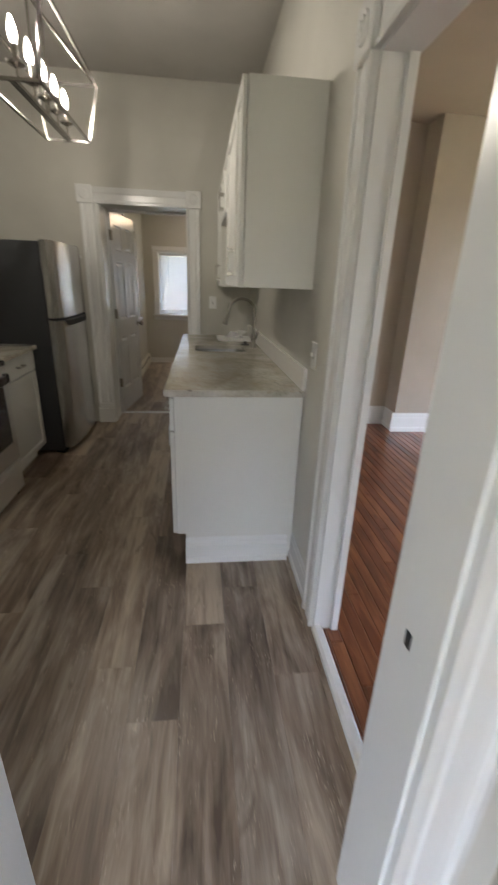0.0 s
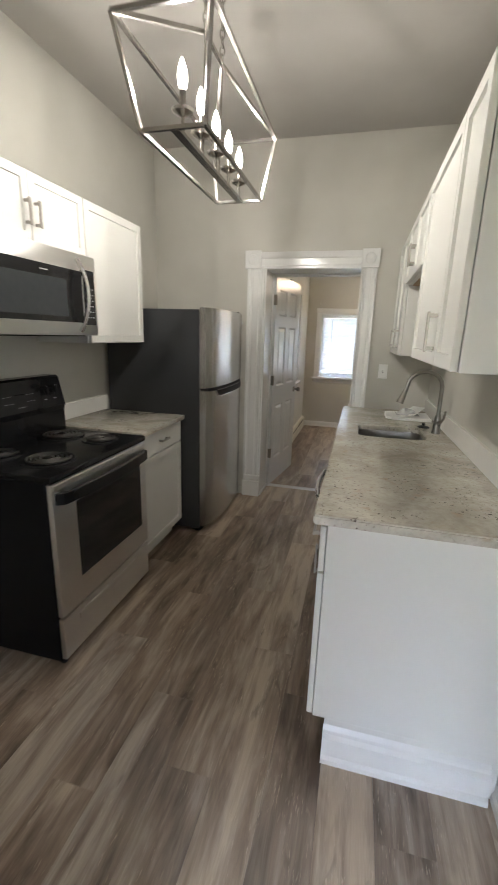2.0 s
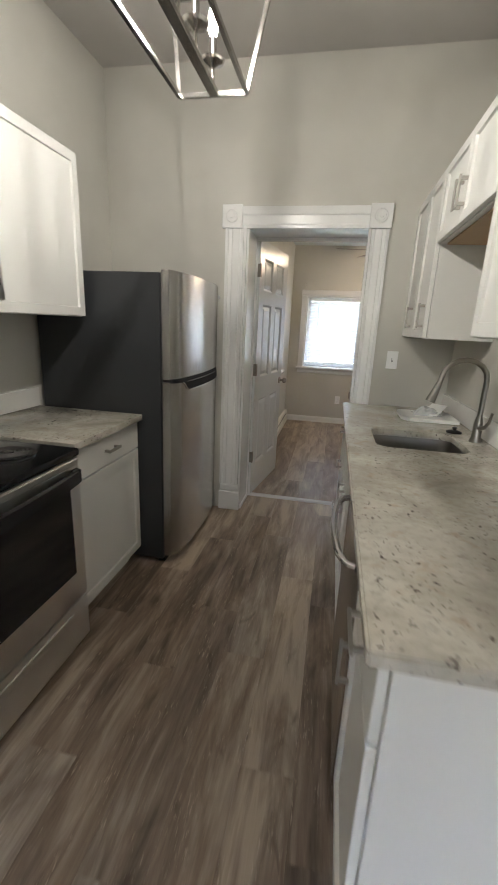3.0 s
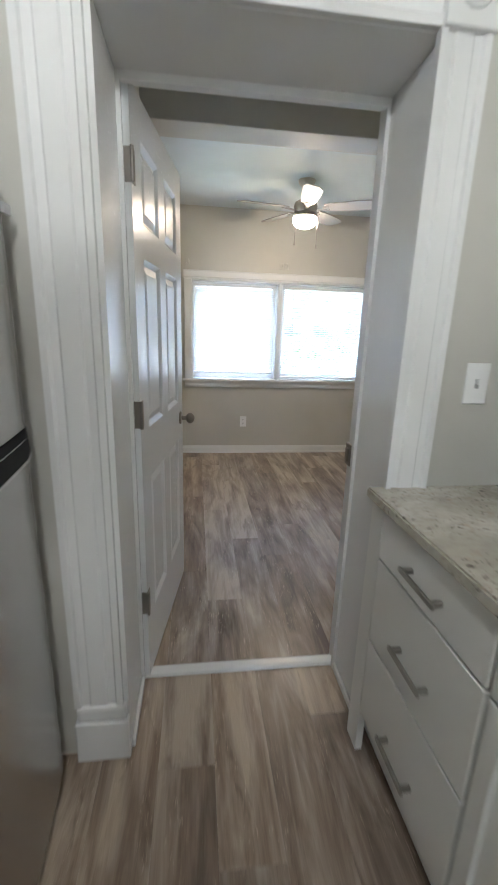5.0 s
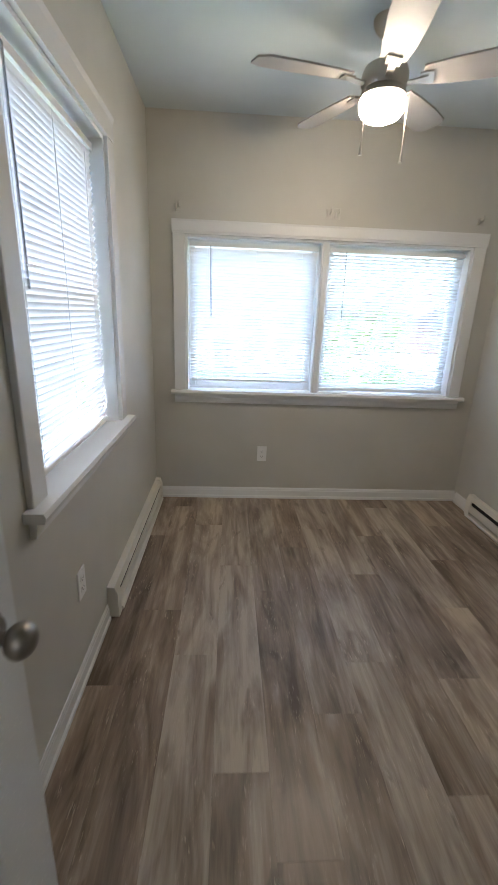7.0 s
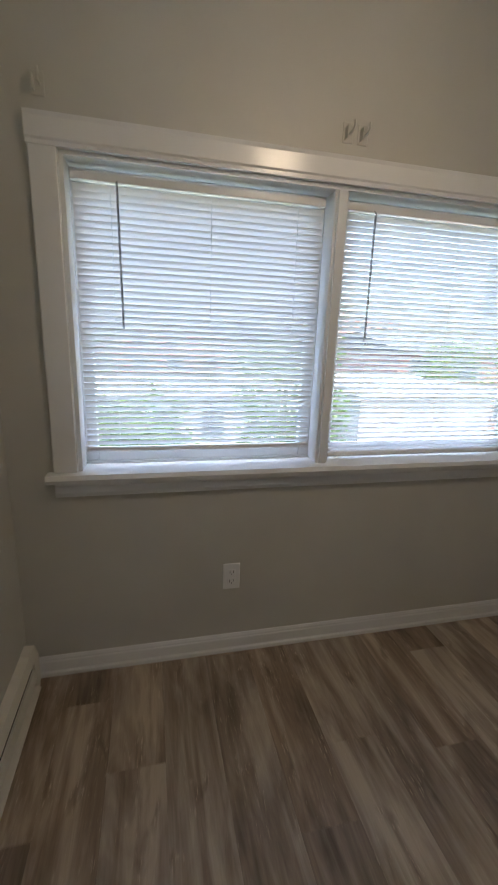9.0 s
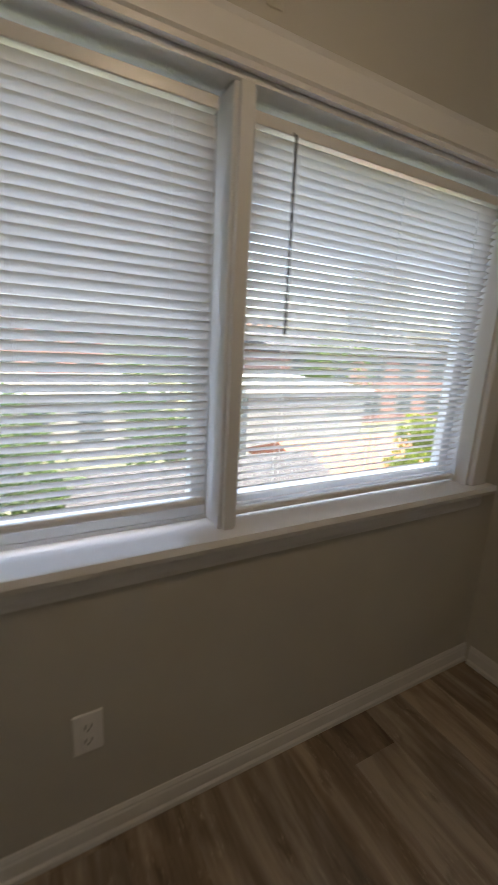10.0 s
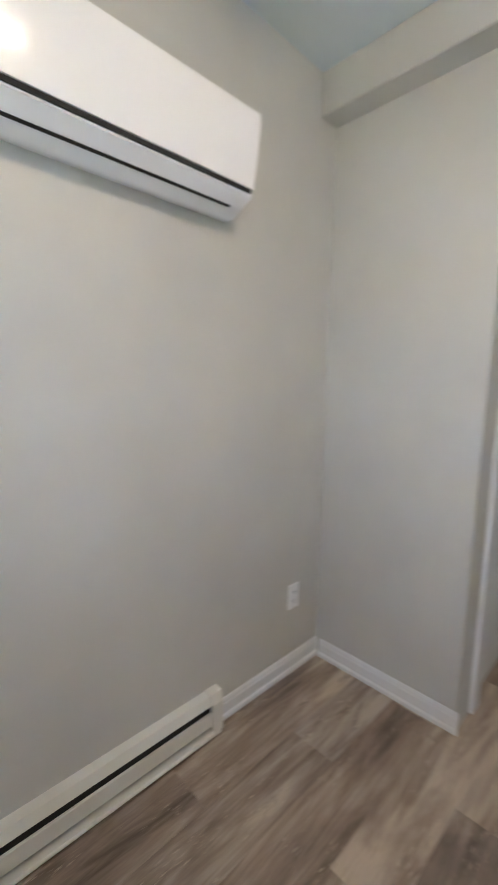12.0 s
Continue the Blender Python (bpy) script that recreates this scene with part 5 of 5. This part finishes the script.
part("door_screen", bm, M_GREY_GLASS, f, "grey screen behind the door glass")
bm = bmesh.new()
box(bm, MX - 0.002, 3.265, 1.495, MX + 0.003, MY1 - 0.02, 1.765, 0.001)
cp = part("control_panel", bm, M_GLASS_BLACK, f, "black control panel")
bm = bmesh.new()
for i in range(3):
    for j in range(6):
        box(bm, MX + 0.003, 3.285 + 0.022 * i, 1.53 + 0.028 * j, MX + 0.0036, 3.294 + 0.022 * i, 1.536 + 0.028 * j)
part("keys", bm, M_PRINT, cp)
bm = bmesh.new()
box(bm, MX + 0.003, 2.96, 1.724, MX + 0.0036, 3.01, 1.729)
part("badge", bm, M_GREYBAR, f)
bm = bmesh.new()
pts = []
for k in range(11):
    t = k / 10
    pts.append((MX + 0.006 + 0.052 * math.sin(math.pi * t) ** 0.8, 3.218, 1.462 + 0.345 * t))
tube(bm, pts, 0.0115, 10)
part("handle", bm, M_CHROME, f, "bowed polished steel handle", smooth=True)
bm = bmesh.new()
box(bm, XL + 0.05, MY0 + 0.03, 1.436, MX - 0.06, MY1 - 0.03, 1.4455)
part("underside", bm, M_BLACK_SIDE, mw)


# ---- refrigerator ----
fr = thing("refrigerator", (-1.42, 4.40, 0), "stainless top-freezer refrigerator with charcoal sides", "refrigerator")
FY0, FY1, FXF = 4.02, 4.86, -0.985
bm = bmesh.new()
box(bm, XL + 0.03, FY0, 0.03, -1.078, FY1, 1.625, 0.004)
part("case", bm, M_FRIDGE_SIDE, fr)


def fridge_door(z0, z1):
    """A door whose front bows gently outward and has rounded upright edges."""
    bm = bmesh.new()
    n = 16
    front = []
    for k in range(n + 1):
        t = k / n
        front.append((FXF - 0.022 + 0.03 * (1 - (2 * t - 1) ** 2) - 0.02 * max(0, abs(2 * t - 1) - 0.93) / 0.07, FY1 - t * (FY1 - FY0)))
    prism(bm, [(-1.07, FY0), (-1.07, FY1)] + front, "z", z0, z1)
    edges = [e for e in bm.edges if abs(e.verts[0].co.z - e.verts[1].co.z) < 1e-6 and max(v.co.x for v in e.verts) > -1.05]
    bmesh.ops.bevel(bm, geom=edges, offset=0.006, segments=2, affect="EDGES")
    return bm


up = part("freezer_door", fridge_door(1.097, 1.638), M_STEEL, fr, "bowed brushed stainless freezer door", smooth=True)
lo = part("fresh_food_door", fridge_door(0.055, 1.083), M_STEEL, fr, "bowed brushed stainless refrigerator door", smooth=True)
# near-black filler between the doors, its colour stands for the split's shade
bm = bmesh.new()
box(bm, -1.07, FY0 + 0.01, 1.083, FXF - 0.03, FY1 - 0.01, 1.097)
part("gap", bm, M_DARK, fr)


def fridge_front(y):
    t = (FY1 - y) / (FY1 - FY0)
    return FXF - 0.022 + 0.03 * (1 - (2 * t - 1) ** 2) - 0.02 * max(0, abs(2 * t - 1) - 0.93) / 0.07


def pocket(y):
    """How deep the handle's scoop reaches below the split."""
    t = (y - FY0) / (FY1 - FY0)
    return 0.003 + 0.052 * min(1, max(0, (t - 0.13) / 0.07)) * min(1, max(0.1, (1.0 - t) / 0.06))


ys = [FY0 + 0.01 + (FY1 - FY0 - 0.02) * k / 28 for k in range(29)]
bm = bmesh.new()
hi = [bm.verts.new((fridge_front(y) - 0.002, y, 1.098)) for y in ys]
md = [bm.verts.new((fridge_front(y) + 0.001, y, 1.083 - pocket(y) * 0.4)) for y in ys]
lw = [bm.verts.new((fridge_front(y) + 0.003, y, 1.083 - pocket(y))) for y in ys]
bk = [bm.verts.new((fridge_front(y) - 0.006, y, 1.083 - pocket(y))) for y in ys]
for p, q in ((hi, md), (md, lw), (lw, bk)):
    for k in range(28):
        bm.faces.new((p[k], p[k + 1], q[k + 1], q[k]))
part("handle_recess", bm, M_BLACK_SIDE, lo, "black pocket handle along the door's edge", smooth=True)
bm = bmesh.new()
tube(bm, [(fridge_front(y) + 0.003, y, 1.082 - pocket(y)) for y in ys[3:-1]], 0.0035, 8)
part("handle_lip", bm, M_CHROME, lo, "thin polished handle lip", smooth=True)
bm = bmesh.new()
box(bm, FXF - 0.016, FY1 - 0.055, 1.555, FXF - 0.008, FY1 - 0.02, 1.575)
part("badge", bm, M_PRINT, up)
bm = bmesh.new()
box(bm, -1.12, FY0 + 0.03, 0.0, -1.08, FY1 - 0.03, 0.05)
part("base_grille", bm, M_BLACK_SIDE, fr)
bm = bmesh.new()
box(bm, -1.09, FY1 - 0.08, 1.638, -1.02, FY1 - 0.04, 1.65, 0.003)
part("hinge_cover", bm, M_FRIDGE_SIDE, fr)
for y in (FY0 + 0.06, FY1 - 0.06):
    bm = bmesh.new()
    cyl(bm, (-1.14, y, 0), (-1.14, y, 0.035), 0.02, n=12)
    part("foot", bm, M_RUBBER, fr)


# ---- chandelier ----
ch = thing("chandelier", (-0.655, 3.09, KH), "brushed nickel open-cage linear chandelier with five lit candle bulbs", "chandelier")
T = [(-0.797, 2.615, 2.36), (-0.487, 2.615, 2.36), (-0.487, 3.497, 2.36), (-0.797, 3.497, 2.36)]
B = [(-0.775, 2.73, 2.105), (-0.55, 2.73, 2.105), (-0.55, 3.50, 2.105), (-0.775, 3.50, 2.105)]
P = [(-0.645, 2.985, 2.50), (-0.645, 3.17, 2.50)]
for k in range(4):
    for a, b in ((T[k], T[(k + 1) % 4]), (B[k], B[(k + 1) % 4]), (T[k], B[k]), (T[k], P[0 if k < 2 else 1])):
        bm = bmesh.new()
        bar(bm, a, b, 0.0125)
        part("cage_bar", bm, M_CAGE, ch)
bm = bmesh.new()
box(bm, -0.672, 2.73, 2.098, -0.64, 3.50, 2.112, 0.002)
cb = part("candle_bar", bm, M_CAGE, ch)
bm = bmesh.new()
bar(bm, P[0], P[1], 0.0125)
part("ridge_bar", bm, M_CAGE, ch)
for p in P:
    bm = bmesh.new()
    cyl(bm, p, (-0.655, p[1], 2.11), 0.005, n=8)
    part("stem", bm, M_CAGE, ch, smooth=True)
    bm = bmesh.new()
    x, y, z = p
    k = 0
    while z < KH - 0.045:
        r = 0.0028
        pts = []
        for i in range(13):
            a = 2 * math.pi * i / 12
            u, v = 0.0095 * math.cos(a), 0.019 * math.sin(a)
            pts.append((x + (u if k % 2 else 0), y + (0 if k % 2 else u), z + 0.017 + v))
        tube(bm, pts, r, 5)
        z += 0.028
        k += 1
    part("chain", bm, M_CAGE, ch, smooth=True)
for i in range(5):
    y = 2.80 + 0.168 * i
    bm = bmesh.new()
    lathe(bm, (-0.656, y, 2.112), [(0.006, 0), (0.006, 0.05), (0.012, 0.054), (0.034, 0.064), (0.038, 0.072), (0.034, 0.072), (0.014, 0.066)], 20)
    cup = part("cup", bm, M_CAGE, cb, smooth=True)
    bm = bmesh.new()
    cyl(bm, (-0.656, y, 2.178), (-0.656, y, 2.24), 0.011, n=14)
    part("candle_sleeve", bm, M_CAGE, cb, smooth=True)
    bm = bmesh.new()
    lathe(bm, (-0.656, y, 2.24), [(0.008, 0), (0.013, 0.012), (0.0165, 0.032), (0.0145, 0.055), (0.008, 0.075), (0.002, 0.09)], 14)
    part("bulb", bm, M_SHELL, cb, "clear glowing glass candle bulb", smooth=True)
    bm = bmesh.new()
    lathe(bm, (-0.656, y, 2.258), [(0.0015, 0), (0.003, 0.004), (0.0035, 0.014), (0.003, 0.025), (0.001, 0.031)], 10)
    part("filament", bm, M_BULB, cb, "bright glowing filament", smooth=True)
bm = bmesh.new()
box(bm, -0.72, 2.88, KH - 0.028, -0.585, 3.30, KH, 0.003)
part("ceiling_plate", bm, M_CAGE, ch)


# ---- outside ----
GZ = -3.4
bm = bmesh.new()
bmesh.ops.create_grid(bm, x_segments=2, y_segments=2, size=600, matrix=Matrix.Translation((0, 0, GZ)))
solid("ground", bm, M_GRASS, "grassy ground of the back gardens", "ground")


def house(name, x0, y0, x1, y1, h, mat, roof, label, cols, rows, ridge=1.2, far=False):
    """A building with a roof and rows of windows on the side that faces the camera."""
    b = thing(name, ((x0 + x1) / 2, (y0 + y1) / 2, GZ), label, "building")
    bm = bmesh.new()
    box(bm, x0, y0, GZ, x1, y1, GZ + h)
    part("wall", bm, mat, b)
    bm = bmesh.new()
    z = GZ + h
    if ridge > 0:
        ym = (y0 + y1) / 2
        prism(bm, [(y0 - 0.3, z), (ym, z + ridge), (y1 + 0.3, z), (y1 + 0.3, z - 0.12), (y0 - 0.3, z - 0.12)], "x", x0 - 0.3, x1 + 0.3)
    else:
        box(bm, x0 - 0.2, y0 - 0.2, z, x1 + 0.2, y1 + 0.2, z + 0.25)
    part("roof", bm, roof, b)
    for i in range(cols):
        for j in range(rows):
            cx = x0 + (i + 0.5) * (x1 - x0) / cols
            cz = GZ + (j + 0.55) * h / rows
            w, q = (x1 - x0) / cols * 0.24, h / rows * 0.26
            bm = bmesh.new()
            box(bm, cx - w - 0.08, y0 - 0.06, cz - q - 0.08, cx + w + 0.08, y0 + 0.02, cz + q + 0.08)
            win = part("window", bm, M_SIDING, b)
            bm = bmesh.new()
            box(bm, cx - w, y0 - 0.075, cz - q, cx + w, y0 - 0.055, cz + q)
            part("pane", bm, M_FARGLASS, win)
    return b


house("garage", 6.2, 19.0, 11.2, 24.0, 3.05, M_SIDING, M_PALE_ROOF, "white garage with a pale flat roof", 0, 0, 0)
house("porch_extension", 0.6, 12.4, 5.0, 16.6, 1.6, M_SIDING, M_SHINGLE, "low extension with a dark shingle roof", 2, 1, 0.9)
house("brick_house", 12.5, 27.0, 27.0, 36.0, 4.4, M_BRICK, M_SHINGLE, "red brick house with a dark roof", 5, 2, 1.0)
house("flat_roof_building", -6.5, 24.0, 5.0, 32.0, 2.3, M_CONCRETE, M_PALE_ROOF, "low building with a pale flat roof", 6, 1, 0)
house("terracotta_shed", 5.5, 14.4, 10.2, 16.8, 1.9, M_ORANGE, M_ORANGE, "low shed with an orange tiled roof", 2, 1, 0.5)
house("apartment_tower", 58, 66, 66, 74, 20, M_CONCRETE, M_CONCRETE, "tall distant concrete apartment tower", 4, 7, 0)
house("apartment_block", 30, 80, 46, 92, 9, M_BRICK, M_CONCRETE, "distant brick apartment block", 7, 3, 0)
house("row_house", -26, 55, 8, 66, 5.5, M_BRICK, M_SHINGLE, "distant brick row houses", 9, 2, 1.2)
# the house next door, on the west side
nb = thing("neighbour_house", (-8.7, 12, GZ), "pale sided house next door", "building")
bm = bmesh.new()
box(bm, -12, 4.6, GZ, -5.4, 20, 2.6)
part("wall", bm, M_SIDING, nb)
bm = bmesh.new()
prism(bm, [(-12.3, 2.6), (-8.7, 4.6), (-5.1, 2.6)], "y", 4.3, 20.3)
part("roof", bm, M_SHINGLE, nb)
for k in range(5):
    bm = bmesh.new()
    box(bm, -5.42, 6.6 + 2.2 * k, -0.6, -5.36, 7.6 + 2.2 * k, 1.1)
    w = part("window", bm, M_FARGLASS, nb)


def tree(name, x, y, h, spread, mat, seed, label, n=2600, base=GZ):
    """A tapered trunk with limbs and a crown of many small leaves in uneven clumps."""
    rnd = random.Random(seed)
    t = thing(name, (x, y, base), label, "tree")
    bm = bmesh.new()
    trunk = [(x + 0.08 * math.sin(k), y + 0.07 * math.cos(2 * k), base + h * 0.7 * k / 5) for k in range(6)]
    tube(bm, trunk, [0.16 * (1 - 0.14 * k) * h / 5 for k in range(6)], 8)
    clumps = []
    for k in range(11):
        a, z0 = rnd.uniform(0, 6.28), base + h * rnd.uniform(0.3, 0.66)
        r = spread * rnd.uniform(0.35, 0.9)
        end = (x + r * math.cos(a), y + r * math.sin(a), z0 + h * rnd.uniform(0.08, 0.3))
        tube(bm, [(x, y, z0), ((x + end[0]) / 2, (y + end[1]) / 2, z0 + (end[2] - z0) * 0.65), end], [0.05 * h / 5, 0.035 * h / 5, 0.012 * h / 5], 6)
        clumps.append((end, spread * rnd.uniform(0.28, 0.5)))
    clumps.append(((x, y, base + h * 0.86), spread * 0.45))
    part("trunk", bm, M_BARK, t)
    verts, faces = [], []
    for k in range(n):
        c, r = rnd.choice(clumps)
        v = Vector((rnd.gauss(0, 1), rnd.gauss(0, 1), rnd.gauss(0, 0.8)))
        p = Vector(c) + v.normalized() * r * rnd.random() ** 0.4
        s = rnd.uniform(0.06, 0.13)
        q = Euler((rnd.uniform(0, 6), rnd.uniform(0, 6), rnd.uniform(0, 6))).to_matrix()
        i = len(verts)
        for u, w in ((-s, 0), (0, -s * 0.5), (s, 0), (0, s * 0.5)):
            verts.append(p + q @ Vector((u, w, 0)) - Vector((x, y, base)))
        faces.append((i, i + 1, i + 2, i + 3))
    me = bpy.data.meshes.new("crown")
    me.from_pydata([tuple(v) for v in verts], [], faces)
    me.materials.append(mat)
    cr = new("crown", me)
    cr.parent = t
    BASE[cr] = BASE[t]
    return t


tree("tree", -1.6, 14.5, 3.6, 1.9, M_LEAF, 3, "leafy green garden tree behind the window", 3000)
tree("tree", 3.2, 17.5, 4.9, 1.7, M_LEAF, 5, "tall leafy green garden tree", 3000)
tree("tree", 7.1, 12.1, 4.0, 1.4, M_LEAF_Y, 7, "lime green garden tree beside the roof", 3000)
tree("tree", -6.0, 33, 5.6, 3.4, M_LEAF, 11, "broad green tree in the distance", 2600)
tree("tree", 14.5, 25.5, 5.0, 2.4, M_LEAF, 13, "green tree before the brick house", 2600)
tree("tree", -3.6, 8.0, 3.8, 1.2, M_LEAF, 17, "green tree beside the side window", 3200)
tree("tree", -4.2, 2.6, 5.0, 1.7, M_LEAF, 19, "green tree outside the side window", 3000)


# ---- floor planks ----
def planks(parent, x0, x1, y0, y1, width, length, phase_x, mat, rnd, tone, gap=0.0003, edge=0.0003):
    """Planks that run along y, each an object of its own on a mesh shared by all of its length."""
    shared = {}

    def slab(w, n):
        key = (round(w, 3), round(n, 3))
        if key not in shared:
            bm = bmesh.new()
            g = gap / 2
            box(bm, -w / 2 + g, -n / 2 + g, -0.006, w / 2 - g, n / 2 - g, 0.0, edge)
            shared[key] = mesh_of("plank", bm, mat)
        return shared[key]
    k = math.floor((x0 - phase_x) / width)
    while phase_x + k * width < x1 - 1e-4:
        a, b = max(x0, phase_x + k * width), min(x1, phase_x + (k + 1) * width)
        start = {-1: 6.763, 0: 6.296, 3: 6.72}.get(k, 6.763 + (k * 0.377) % 1.0 * length) if tone else rnd.uniform(0, length)
        j = math.floor((y0 - start) / length)
        while start + j * length < y1 - 1e-4:
            c, d = max(y0, start + j * length), min(y1, start + (j + 1) * length)
            if b - a > 0.004 and d - c > 0.004:
                ob = new("plank", slab(b - a, d - c))
                ob.parent = parent
                ob.location = ((a + b) / 2, (c + d) / 2, 0)
                v = rnd.choice((0.12, 0.25, 0.38, 0.45, 0.5, 0.55, 0.62, 0.75, 0.9))
                if tone:
                    v = {(-1, 0): 0.95, (-1, -1): 0.85, (3, 0): 0.8, (3, -1): 0.88, (6, 0): 0.85, (6, -1): 0.8}.get((k, j), v)
                ob.color = (v, v, v, 1)
            j += 1
        k += 1


planks(floor, XL, XR, -1.0, 5.21, 0.177, 1.108, -0.372, M_PLANK, random.Random(21), True)
planks(floor, BL, BR, 5.21, BF, 0.177, 1.108, -0.372, M_PLANK, random.Random(22), True)
planks(floor, -3.0, XL, -3.0, 1.1, 0.177, 1.108, -0.372, M_PLANK, random.Random(24), True)
planks(floor, XL, XR, -3.0, -1.0, 0.177, 1.108, -0.372, M_PLANK, random.Random(25), True)
planks(floor_oak, XR + 0.04, 3.4, 0.95, 4.82, 0.057, 1.35, 0.6, M_OAK, random.Random(23), False, 0.002, 0.0025)
